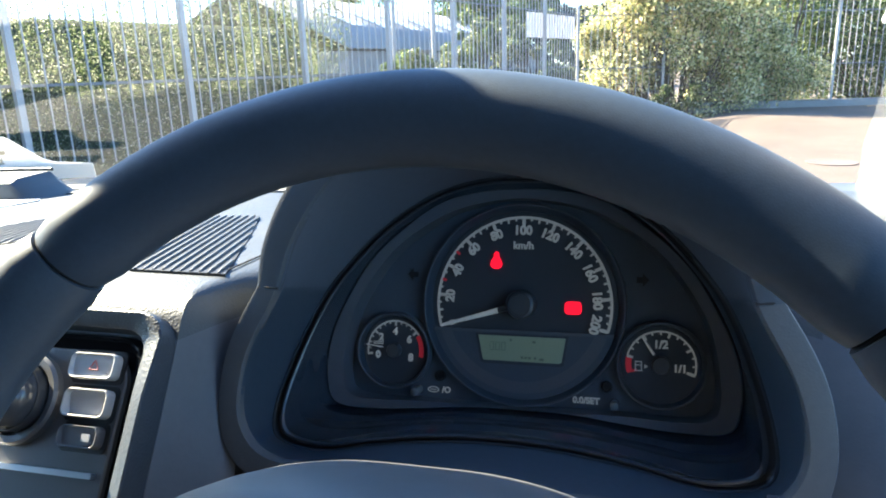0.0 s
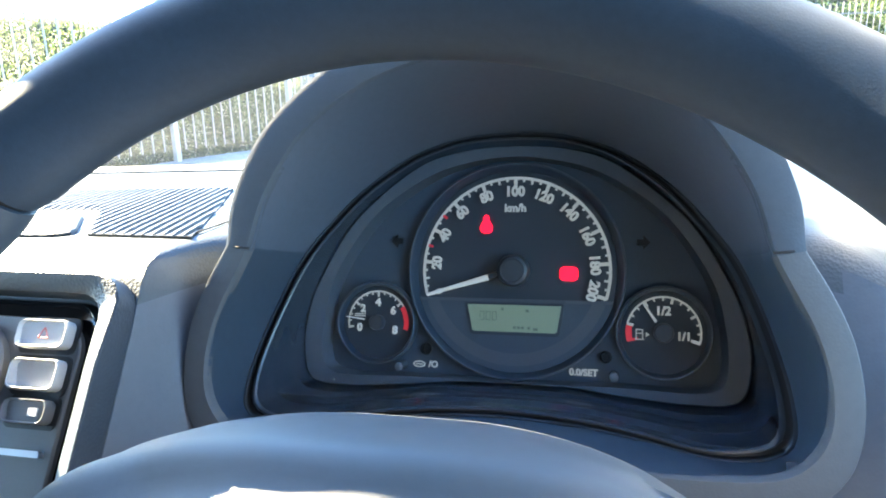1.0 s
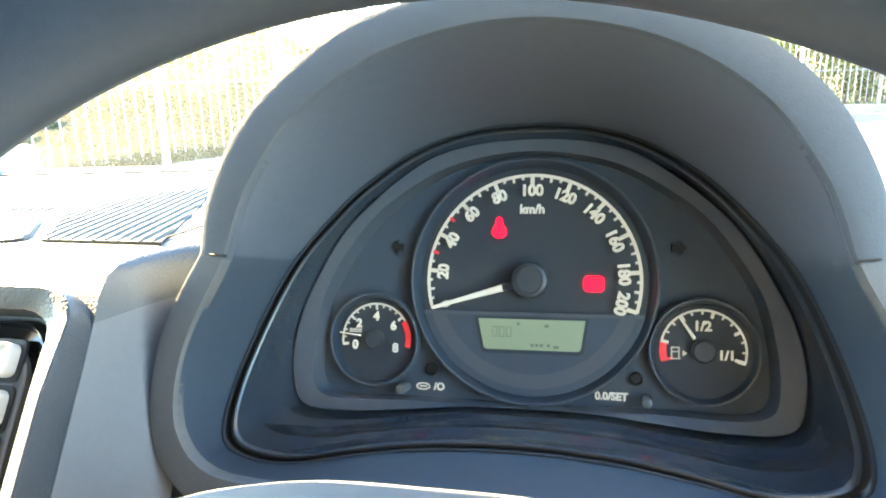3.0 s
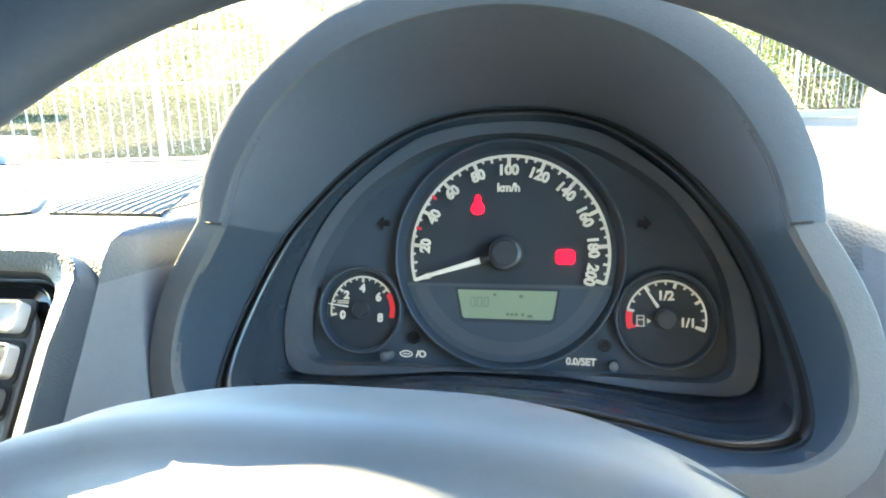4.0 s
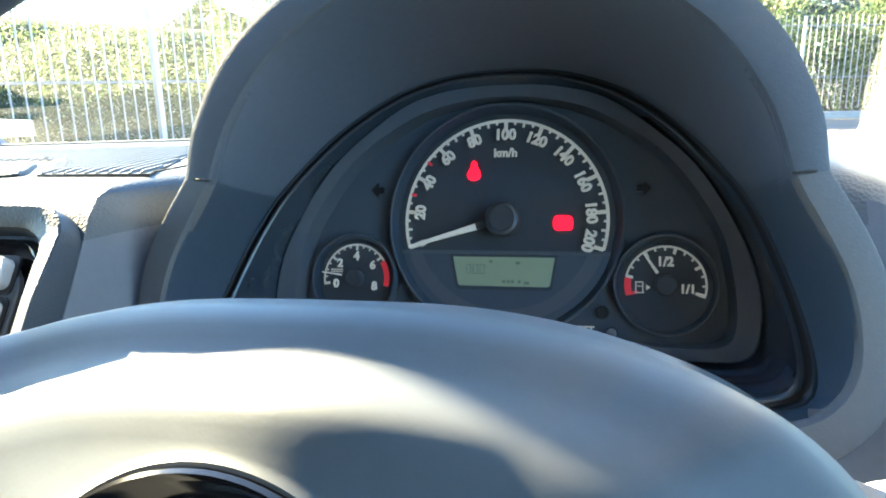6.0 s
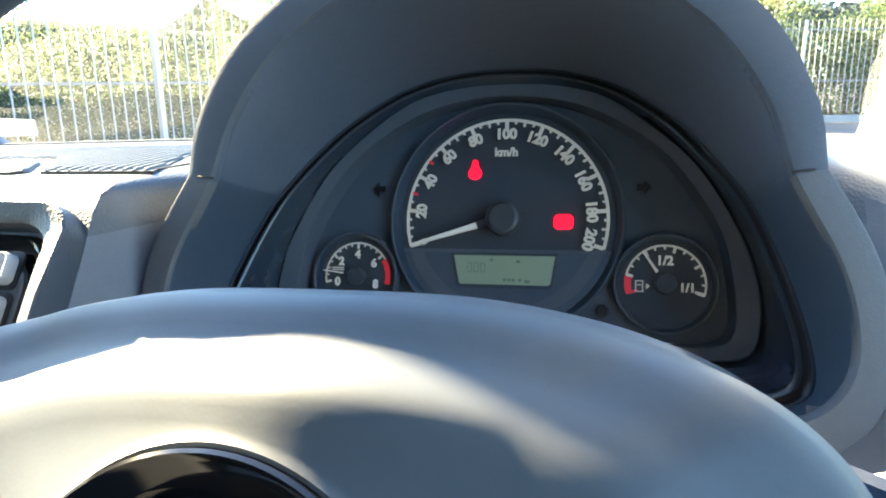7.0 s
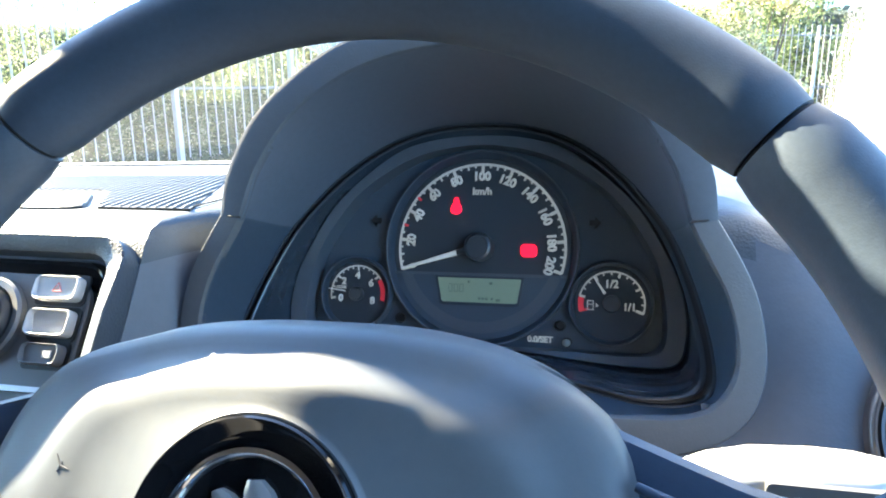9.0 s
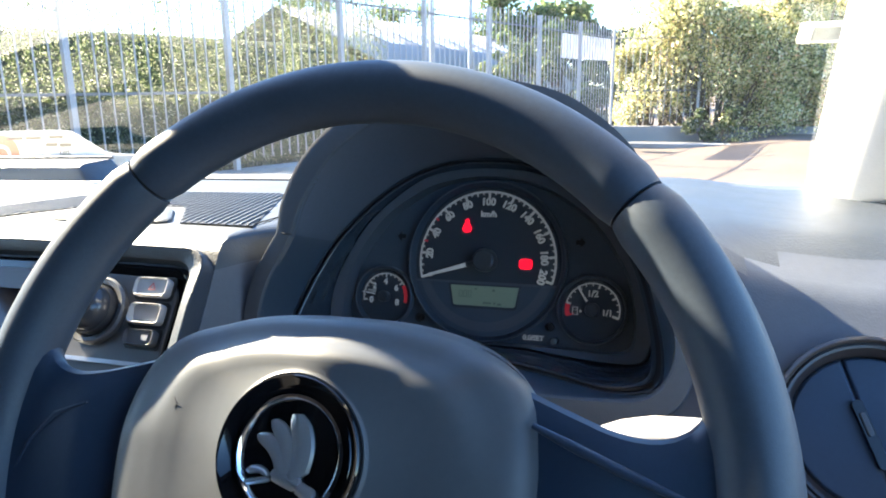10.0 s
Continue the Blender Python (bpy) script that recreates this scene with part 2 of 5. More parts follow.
def make_dashboard():
    dash = thing("dashboard", CAR @ pose(0, 0, -0.3), "charcoal grained plastic dashboard with sunlit top", "dashboard")
    up = 0.3
    prof = [(0.43, -0.03), (0.425, 0.004), (0.40, 0.015), (0.30, 0.024), (0.20, 0.03), (0.10, 0.033), (0.045, 0.0337), (0.0, 0.034), (-0.05, 0.0335), (-0.08, 0.0328), (-0.098, 0.0318), (-0.109, 0.0285), (-0.1155, 0.0215), (-0.1215, 0.0110),
            (-0.1295, -0.002), (-0.144, -0.024), (-0.164, -0.054), (-0.1730, -0.0700), (-0.19, -0.10), (-0.21, -0.17), (-0.21, -0.24), (-0.19, -0.29)]
    xs = [-1.04, -0.9, -0.7, -0.55, -0.45, -0.38, -0.30, -0.25, -0.2] + [-0.18 + 0.004 * i for i in range(11)] + [-0.13, -0.1, -0.05, 0.0, 0.05, 0.1, 0.13] + [0.14 + 0.006 * i for i in range(9)] + [0.21, 0.25, 0.30, 0.345]
    rings = []
    for x in xs:
        s = dash_shift(x)
        ring = []
        for y, z in prof:
            k = blend(0, 1, (0.02 - y) / 0.12)
            drop = 0.0
            if x > 0.14:
                drop = -0.010 * blend(0, 1, (x - 0.14) / 0.12)
                drop -= 0.017 * blend(0, 1, (x - 0.145) / 0.06) * blend(0, 1, (0.01 - y) / 0.115) * (1 - blend(0, 1, (-0.108 - y) / 0.035))
            ring.append((x, y + s * k, z + up + drop))
        rings.append(ring)
    bm = bmesh.new()
    loft(bm, rings, closed=False)
    gone = []
    for f in bm.faces:
        c = f.calc_center_median()
        wide = 0.0 if c.z > up + 0.012 else (0.011 if c.x < 0 else 0.016)
        if c.x > 0.128 and c.z < up - 0.058:
            continue
        if -0.137 - wide < c.x < 0.131 + wide and c.y < 0.03 and c.z > up - (0.10 if abs(c.x) < 0.10 else 0.078):
            gone.append(f)
    bmesh.ops.delete(bm, geom=gone, context="FACES")
    # split by light: the shaded face takes the lighter-coloured copy
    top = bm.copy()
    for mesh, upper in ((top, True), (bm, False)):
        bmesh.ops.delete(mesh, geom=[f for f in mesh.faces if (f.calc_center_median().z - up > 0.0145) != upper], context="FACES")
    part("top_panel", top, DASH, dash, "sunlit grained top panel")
    part("face_panel", bm, DASH_LIFTED, dash, "grained face panel, coloured lighter to lift its shade")
    bm = bmesh.new()
    box(bm, -0.60, 0.34, 0.07, 0.08, up - 0.29, up + 0.02)
    part("bulkhead", bm, TRIM, dash, "black inner bulkhead", smooth=False)
    return dash


dashboard = make_dashboard()

# ---- instrument cluster, built in the plane of its dials ----
LENS_HALF = [(x, -0.0407 + 0.383 * z, z) for x, z in [(0, 0.0748), (0.030, 0.0722), (0.059, 0.0615), (0.0865, 0.0402), (0.108, 0.0135), (0.119, -0.0065), (0.1283, -0.035), (0.1338, -0.062), (0.1325, -0.079), (0.121, -0.0855), (0.099, -0.0868), (0.07, -0.0815), (0.038, -0.0772), (0, -0.0755)]]
BAND_OUT = [(0, 0.0698), (0.0344, 0.0668), (0.062, 0.0562), (0.0985, 0.0255), (0.1205, -0.010), (0.1295, -0.035), (0.131, -0.058), (0.1245, -0.0745), (0.099, -0.0768), (0.066, -0.0745), (0.033, -0.0712), (0, -0.0708)]
BAND_IN = [(0, 0.0635), (0.034, 0.0590), (0.060, 0.0480), (0.088, 0.0265), (0.1105, -0.007), (0.1180, -0.035), (0.1192, -0.058), (0.114, -0.0680), (0.098, -0.0705), (0.066, -0.0695), (0.033, -0.0698), (0, -0.0700)]
FRONT_HALF = [(0, -0.094, 0.1006), (0.052, -0.095, 0.091), (0.091, -0.096, 0.067), (0.114, -0.097, 0.0335), (0.124, -0.097, 0.002), (0.1405, -0.097, -0.033), (0.1455, -0.097, -0.060), (0.141, -0.097, -0.078), (0.127, -0.097, -0.0895), (0.10, -0.097, -0.0925), (0.05, -0.097, -0.0925), (0, -0.097, -0.0925)]
FACE_HALF = [(0, 0.0640), (0.034, 0.0585), (0.058, 0.0475), (0.0865, 0.0255), (0.1090, -0.008), (0.1166, -0.035), (0.1178, -0.058), (0.1125, -0.0672), (0.098, -0.0695), (0.066, -0.0690), (0.033, -0.0694), (0, -0.0697)]
HOOD_HALF = [(0, -0.090, 0.1185), (0.06, -0.091, 0.1075), (0.0935, -0.093, 0.0885), (0.1195, -0.094, 0.062), (0.1335, -0.095, 0.0295), (0.1362, -0.0955, 0.0045)]
FLANGE_OUT = [(0.1362, 0.0045), (0.1470, -0.0150), (0.1545, -0.0340), (0.1580, -0.0560), (0.1565, -0.0760), (0.1490, -0.0925), (0.1300, -0.1060), (0.09, -0.114), (0, -0.116)]


def make_cluster():
    cl = thing("instrument_cluster", DIAL @ pose(0, 0, -0.12), "dark instrument cluster with white-lit dials in a hooded shroud", "instrument cluster")
    up = Vector((0, 0, 0.12))

    def raise_bm(bm):
        bmesh.ops.translate(bm, vec=up, verts=bm.verts)
        return bm

    def cpart(name, bm, material, label="", parent=cl, smooth=True):
        return part(name, raise_bm(bm), material, parent, label, smooth)

    # back plate behind everything
    bm = bmesh.new()
    prism(bm, [(x * 1.01, z * 1.01) for x, z in mirrored(FACE_HALF)], 0.0015, 0.006)
    cpart("face_plate", bm, PLATE, "dark grey dial plate")

    # closed housing behind the dials
    bm = bmesh.new()
    ho = mirrored([(0, 0.098), (0.06, 0.088), (0.105, 0.055), (0.128, 0.0), (0.142, -0.06), (0.135, -0.095), (0.08, -0.105), (0, -0.106)])
    loft(bm, [[(x * 1.02, -0.085, z * 1.02) for x, z in ho], [(x, -0.05, z) for x, z in ho], [(x * 0.97, 0.03, z * 0.95) for x, z in ho]], True, False, True)
    cpart("housing", bm, TRIM, "black housing")

    # inner wall from the plate out to the lens edge, with the stepped arch
    face = mirrored(FACE_HALF)
    lens = mirrored(LENS_HALF)
    front = mirrored(FRONT_HALF)

    def between(a, b, t):
        return [tuple(p + (q - p) * t for p, q in zip(u, v)) for u, v in zip(a, b)]
    b_in, b_out = mirrored(BAND_IN), mirrored(BAND_OUT)
    f0 = [(x, 0.002, z) for x, z in face]
    f1 = [(x, -0.0095, z) for x, z in b_in]
    f2 = [(x * 1.006, -0.0113, z * 1.006) for x, z in b_in]
    f3 = [(x * 0.996, -0.0128, z * 0.996) for x, z in b_out]
    f4 = [(x, -0.0122, z) for x, z in b_out]
    f5 = [(x * 1.006, -0.0095, z * 1.008) for x, z in b_out]
    bm = bmesh.new()
    loft(bm, [f0, f1, f2, f3, f4, f5])
    cpart("arch_band", bm, ARCH, "grey arched band round the dials")
    # ledge from the band to the lens, with two fine ridges along its foot
    bm = bmesh.new()
    rise = lambda ring, d: [(x, y, z + (d if z < -0.04 else 0.0)) for x, y, z in ring]
    loft(bm, [f5, between(f5, lens, 0.22), rise(between(f5, lens, 0.26), 0.0011), rise(between(f5, lens, 0.30), 0.0011), between(f5, lens, 0.34), between(f5, lens, 0.62), rise(between(f5, lens, 0.66), 0.0011), rise(between(f5, lens, 0.70), 0.0011), between(f5, lens, 0.74), between(f5, lens, 0.96)])
    cpart("inner_wall", bm, LEDGE, "stepped glossy black inner wall")
    # the lens sits in a black channel between two slim beads
    # the beads stand proud along the foot and the arch and sink away down the driver's outer side
    proud = lambda x, z: 1.0 - 0.93 * blend(0, 1, (x - 0.085) / 0.02) * blend(0, 1, (z + 0.0835) / 0.006)
    grow = lambda ring, g, d: [(x * g, y + d * proud(x, z), z * g) for x, y, z in ring]
    bm = bmesh.new()
    loft(bm, [between(f5, lens, 0.955), grow(lens, 0.985, -0.0008), grow(lens, 0.992, -0.0019), grow(lens, 1.0, -0.0019), grow(lens, 1.006, -0.0004)])
    cpart("lens_bead", bm, BEAD, "slim glossy bead round the lens")
    bm = bmesh.new()
    loft(bm, [grow(lens, 1.005, -0.0004), grow(lens, 1.010, 0.0022), grow(lens, 1.026, 0.0022), grow(lens, 1.031, -0.0004)])
    cpart("lens_channel", bm, DIM, "black channel round the lens")
    bm = bmesh.new()
    loft(bm, [grow(lens, 1.030, -0.0002), grow(lens, 1.034, -0.0016), grow(lens, 1.041, -0.0016), grow(lens, 1.046, -0.0002)])
    cpart("outer_bead", bm, BEAD, "slim glossy outer bead")

    # shroud from the lens edge out to the front lip
    bm = bmesh.new()
    s1 = [(x * 1.044, y + 0.0004, z * 1.044) for x, y, z in lens]
    mid = between(s1, front, 0.55)
    mid = [(x * 1.012, y, z * 1.012) for x, y, z in mid]
    loft(bm, [s1, between(s1, front, 0.12), mid, between(s1, front, 0.93), front])
    # the surface above this cut takes the colour lifted for haze
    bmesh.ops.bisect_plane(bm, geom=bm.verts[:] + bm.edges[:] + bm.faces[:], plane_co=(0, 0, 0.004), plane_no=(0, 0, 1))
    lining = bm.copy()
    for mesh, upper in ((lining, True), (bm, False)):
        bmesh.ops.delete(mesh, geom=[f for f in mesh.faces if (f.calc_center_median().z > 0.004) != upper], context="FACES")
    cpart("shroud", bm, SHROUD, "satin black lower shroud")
    cpart("hood_lining", lining, LINING_HAZED, "matt blue-black lining of the hood, coloured lighter for haze")

    # hood: lip and outer shell over the upper half
    turnover = lambda pts: [(-x, y, z) for x, y, z in reversed(pts[1:])] + list(pts)
    hood = smooth_line(turnover(HOOD_HALF), 79)
    inner = smooth_line(turnover(FRONT_HALF[:5]), 79)
    lips = [[(a[0] * k + b[0] * (1 - k), min(a[1], b[1]) - d, a[2] * k + b[2] * (1 - k)) for a, b in zip(hood, inner)] for k, d in ((0.06, 0.0020), (0.20, 0.0028), (0.86, 0.0028), (0.97, 0.0024))]
    shell = []
    for d, g in ((0.0, 1.0), (0.006, 1.002), (0.04, 0.992), (0.08, 0.97), (0.12, 0.93)):
        shell.append([(x * g, y + d, z * g - d * (0.15 if z > 0.02 else 0.05)) for x, y, z in hood])
    bm = bmesh.new()
    loft(bm, [[(x * 0.995, y + 0.003, z * 0.995) for x, y, z in inner], inner] + lips + shell, closed=False)
    cpart("hood", bm, HOOD, "curved grained hood")

    # lower surround: flange round the lower half
    lo = smooth_line([FRONT_HALF[4]] + [p for p in front[:len(front) // 2 + 1] if p[2] < -0.001], 48)
    low_in = lo + [(-x, y, z) for x, y, z in reversed(lo[:-1])]
    fo = smooth_line([(x, -0.098 + 0.0, z) for x, z in FLANGE_OUT], 48)
    low_out = fo + [(-x, y, z) for x, y, z in reversed(fo[:-1])]
    bm = bmesh.new()
    m1 = [(a[0] * 0.93 + b[0] * 0.07, -0.0995, a[2] * 0.93 + b[2] * 0.07) for a, b in zip(low_in, low_out)]
    m2 = [(a[0] * 0.15 + b[0] * 0.85, -0.1003, a[2] * 0.15 + b[2] * 0.85) for a, b in zip(low_in, low_out)]
    m3 = [(a[0] * 0.06 + b[0] * 0.94, -0.1000, a[2] * 0.06 + b[2] * 0.94) for a, b in zip(low_in, low_out)]
    loft(bm, [[(x * 0.996, y + 0.003, z * 0.996) for x, y, z in low_in], low_in, m1, m2, m3, low_out, [(x, -0.092, z) for x, y, z in low_out], [(x * 0.985, -0.055, z * 0.99) for x, y, z in low_out]], closed=False)
    cpart("surround", bm, FLANGE, "grey lower surround")

    # open joint where the hood's foot meets the surround
    for sx in (-1, 1):
        bm = bmesh.new()
        tube(bm, [(sx * 0.1232, -0.0985, 0.0035), (sx * 0.1290, -0.1000, 0.0040), (sx * 0.1335, -0.0985, 0.0046), (sx * 0.1366, -0.0945, 0.0050)], 0.0007, 8)
        cpart("hood_joint", bm, SEAM, "fine dark joint")

    # clear lens
    bm = bmesh.new()
    inset = between(lens, [(0, -0.045, 0)] * len(lens), 0.012)
    bm.faces.new([bm.verts.new((x, y + 0.001, z)) for x, y, z in inset])
    bmesh.ops.triangulate(bm, faces=bm.faces)
    ob = cpart("lens", bm, LENS, "clear slanted lens", smooth=False)
    facing(ob, (0, -1, 0))
    ob.visible_shadow = False

    # the three dials
    def gauge(name, cx, cz, r_face, label):
        bm = bmesh.new()
        turned(bm, cx, cz, [(0.0001, 0.0), (r_face, 0.0)], 72)
        d = cpart(name, bm, FACE, label)
        bm = bmesh.new()
        turned(bm, cx, cz, [(r_face * 0.985, 0.001), (r_face * 0.99, -0.0010), (r_face * 1.030, -0.0048), (r_face * 1.040, -0.0056)], 96)
        part("bezel", raise_bm(bm), SHROUD, d, "dark sloping bezel")
        bm = bmesh.new()
        k = 0.0016 / r_face
        turned(bm, cx, cz, [(r_face * 1.040, -0.0056), (r_face * (1.040 + 0.3 * k), -0.0062), (r_face * (1.040 + 0.7 * k), -0.0062), (r_face * (1.040 + k), -0.0050), (r_face * (1.044 + k), 0.002)], 96)
        part("bezel_lip", raise_bm(bm), ARCH, d, "slim grey bezel lip")
        return d

    def arc_band(bm, cx, cz, r0, r1, a0, a1, y=-0.0006, n=60):
        # angles in degrees clockwise from the top
        P = lambda r, a: (cx + r * math.sin(radians(a)), y, cz + r * math.cos(radians(a)))
        rows = [[bm.verts.new(P(r, a0 + (a1 - a0) * i / n)) for r in (r0, r1)] for i in range(n + 1)]
        for u, v in zip(rows, rows[1:]):
            bm.faces.new((u[0], u[1], v[1], v[0]))

    def tick(bm, cx, cz, a, r0, r1, w, y=-0.0007):
        s, c = math.sin(radians(a)), math.cos(radians(a))
        q = [(cx + r * s + k * c, y, cz + r * c - k * s) for r, k in ((r0, -w / 2), (r0, w / 2), (r1, w / 2), (r1, -w / 2))]
        bm.faces.new([bm.verts.new(p) for p in q])

    def number(name, text, cx, cz, a, r, size, parent, turn=None):
        x, z = cx + r * math.sin(radians(a)), cz + r * math.cos(radians(a))
        t = a if turn is None else turn
        return lettering(name, text, size, Matrix.Translation((x, -0.0038, z + 0.12)) @ pose(0, 0, 0, 0, t, 0) @ UPRIGHT, PRINT, parent, weight=0.034)

    # speedometer
    CZ, STEP = -0.0042, 21.25
    sp = gauge("speedometer", 0, CZ, 0.0618, "black speedometer with white scale")
    bm = bmesh.new()
    arc_band(bm, 0, CZ, 0.0559, 0.0577, -106.6, 106.6)
    for k in range(41):
        v = k * 5
        a = (v - 100) / 20 * STEP
        if v in (30, 50):
            continue
        big = v % 20 == 0
        tick(bm, 0, CZ, a, 0.0513 if big else (0.0535 if v % 10 == 0 else 0.0545), 0.0568, 0.0022 if big else 0.0014)
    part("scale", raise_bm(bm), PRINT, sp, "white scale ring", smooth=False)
    bm = bmesh.new()
    for v in (30, 50):
        tick(bm, 0, CZ, (v - 100) / 20 * STEP, 0.0532, 0.0566, 0.0016)
    part("red_mark", raise_bm(bm), RED_PRINT, sp, "red marks", smooth=False)
    for v in range(0, 201, 20):
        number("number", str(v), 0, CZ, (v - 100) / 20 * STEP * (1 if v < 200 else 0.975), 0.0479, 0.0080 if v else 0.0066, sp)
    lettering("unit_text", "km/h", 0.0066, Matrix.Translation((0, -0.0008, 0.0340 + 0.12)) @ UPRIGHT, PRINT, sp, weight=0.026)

    # lower dark half of the speedometer with its display
    bm = bmesh.new()
    low = [(0.0615 * math.cos(radians(a)), CZ + 0.0615 * math.sin(radians(a))) for a in np.linspace(-17.6, -162.4, 40)]
    prism(bm, low, -0.0022, 0.0)
    part("lower_plate", raise_bm(bm), PLATE, sp, "grey lower plate")
    bm = bmesh.new()
    prism(bm, [(-0.0586, -0.0214), (0.0586, -0.0214), (0.0586, -0.0232), (-0.0586, -0.0232)], -0.0034, -0.002)
    part("divider", raise_bm(bm), ARCH, sp, "grey dividing bar")
    bm = bmesh.new()
    arc_band(bm, 0, CZ, 0.0500, 0.0575, 110, 250, -0.0026)
    part("ridge", raise_bm(bm), ARCH, sp, "pale arc under the display", smooth=False)
    bm = bmesh.new()
    prism(bm, [(-0.0300, -0.0238), (0.0303, -0.0238), (0.0276, -0.0422), (0.0255, -0.0432), (-0.0245, -0.0432), (-0.0264, -0.0422)], -0.0032, -0.002)
    part("display_frame", raise_bm(bm), FACE, sp)
    bm = bmesh.new()
    prism(bm, [(-0.0281, -0.0250), (0.0286, -0.0250), (0.0262, -0.0402), (0.0248, -0.0412), (-0.0238, -0.0412), (-0.0250, -0.0402)], -0.0038, -0.003)
    dsp = part("display", raise_bm(bm), LCD, sp, "green-grey liquid crystal display")
    bm = bmesh.new()
    for x in (-0.019, -0.0152, -0.0114):
        for dx, dz, w, hh in ((-0.0012, 0, 0.0004, 0.005), (0.0012, 0, 0.0004, 0.005), (0, 0.0025, 0.0026, 0.0004), (0, -0.0025, 0.0026, 0.0004)):
            if x == -0.019 and (dx, dz) == (-0.0012, 0):
                hh = 0.0026
            box(bm, x + dx - w / 2, x + dx + w / 2, -0.0041, -0.0037, -0.0318 + dz - hh / 2, -0.0318 + dz + hh / 2)
    for x, z, w in ((0.0085, -0.0282, 0.0022), (-0.0065, -0.0275, 0.0016), (0.0010, -0.0385, 0.0018), (0.0034, -0.0385, 0.0018), (0.0058, -0.0385, 0.0018), (0.0095, -0.0385, 0.0016), (0.0135, -0.0392, 0.0030)):
        box(bm, x - w / 2, x + w / 2, -0.0041, -0.0037, z - 0.0008, z + 0.0008)
    part("display_segments", raise_bm(bm), SEGMENT, dsp, "faint dark segments", smooth=False)

    # speedometer needle and hub
    a = -106.3
    s, c = math.sin(radians(a)), math.cos(radians(a))
    P = lambda r, k, y: (r * s + k * c, y, CZ + r * c - k * s)
    bm = bmesh.new()
    loft(bm, [[P(0.0148, -0.0019, -0.0080), P(0.0148, 0.0019, -0.0080), P(0.0148, 0.0012, -0.0104), P(0.0148, -0.0012, -0.0104)], [P(0.0556, -0.0008, -0.006), P(0.0556, 0.0008, -0.006), P(0.0556, 0.0003, -0.0072), P(0.0556, -0.0003, -0.0072)]], True, True, True)
    part("needle", raise_bm(bm), NEEDLE, sp, "slim white needle at zero")
    bm = bmesh.new()
    loft(bm, [[P(0.008, -0.0021, -0.0083), P(0.008, 0.0021, -0.0083), P(0.008, 0.0013, -0.0110), P(0.008, -0.0013, -0.0110)], [P(0.0150, -0.0020, -0.0079), P(0.0150, 0.0020, -0.0079), P(0.0150, 0.0013, -0.0106), P(0.0150, -0.0013, -0.0106)]], True, True, True)
    part("needle_neck", raise_bm(bm), TRIM, sp, "black needle neck")
    bm = bmesh.new()
    turned(bm, 0, CZ, [(0.0095, 0.0), (0.0095, -0.0095), (0.0088, -0.0118), (0.0070, -0.0126), (0.0066, -0.0120), (0.0001, -0.0120)], 48)
    part("needle_hub", raise_bm(bm), HUB, sp, "grey needle hub")

    # warning lights
    bell = [(0, 0.0300), (0.0013, 0.0294), (0.0018, 0.0280), (0.0016, 0.0268), (0.0034, 0.0238), (0.0040, 0.0214), (0.0031, 0.0196), (0.001, 0.0186)]
    bm = bmesh.new()
    prism(bm, [(x - 0.0178, z) for x, z in bell] + [(-x - 0.0178, z) for x, z in reversed(bell[1:])], -0.0010, -0.0004)
    part("warning_light", raise_bm(bm), RED_LAMP, sp, "glowing red bell-shaped warning light", smooth=False)
    bm = bmesh.new()
    prism(bm, rounded_rect(0.0273, 0.0380, -0.0096, -0.0014, 0.0026), -0.0010, -0.0004)
    part("warning_light", raise_bm(bm), RED_LAMP, sp, "glowing red rounded warning light", smooth=False)

    # rev counter
    tc = gauge("rev_counter", -0.0868, -0.0385, 0.0234, "small black rev counter")
    bm = bmesh.new()
    arc_band(bm, -0.0868, -0.0385, 0.0192, 0.0203, -102, 58)
    for k in range(17):
        a = -100 + k * 12.5
        if a > 57:
            break
        tick(bm, -0.0868, -0.0385, a, 0.0164 if k % 4 == 0 else 0.0178, 0.0200, 0.0015 if k % 4 == 0 else 0.0010)
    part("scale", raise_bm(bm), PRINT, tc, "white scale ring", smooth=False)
    bm = bmesh.new()
    arc_band(bm, -0.0868, -0.0385, 0.0172, 0.0203, 58, 103)
    part("red_zone", raise_bm(bm), RED_PRINT, tc, "red zone of the scale", smooth=False)
    bm = bmesh.new()
    for dz in (0.0022, 0.0034):
        box(bm, -0.1028, -0.0955, -0.0009, -0.0003, -0.0372 + dz, -0.0372 + dz + 0.0007)
    part("scale_caption", raise_bm(bm), PRINT, tc, "tiny white caption", smooth=False)
    for v, a, r in ((0, -107, 0.0117), (2, -47, 0.0125), (4, 4, 0.0128), (6, 55, 0.0134), (8, 110, 0.0131)):
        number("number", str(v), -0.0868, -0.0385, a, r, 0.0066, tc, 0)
    bm = bmesh.new()
    loft(bm, [[P2 for P2 in ((-0.095, -0.003, -0.0372), (-0.095, -0.003, -0.0362), (-0.095, -0.004, -0.0367))], [(-0.1075, -0.003, -0.0355), (-0.1075, -0.003, -0.0349), (-0.1075, -0.004, -0.0352)]], True, True, True)
    part("needle", raise_bm(bm), NEEDLE, tc, "white needle")
    bm = bmesh.new()
    turned(bm, -0.0868, -0.0385, [(0.0048, 0), (0.0048, -0.005), (0.0042, -0.0062), (0.0001, -0.0062)], 32)
    part("needle_hub", raise_bm(bm), HUB, tc)

    # fuel gauge
    fu = gauge("fuel_gauge", 0.0866, -0.0385, 0.0243, "small black fuel gauge")
    bm = bmesh.new()
    arc_band(bm, 0.0866, -0.0385, 0.0200, 0.0211, -77, 106)
    for k in range(13):
        a = -77 + k * (183 / 12)
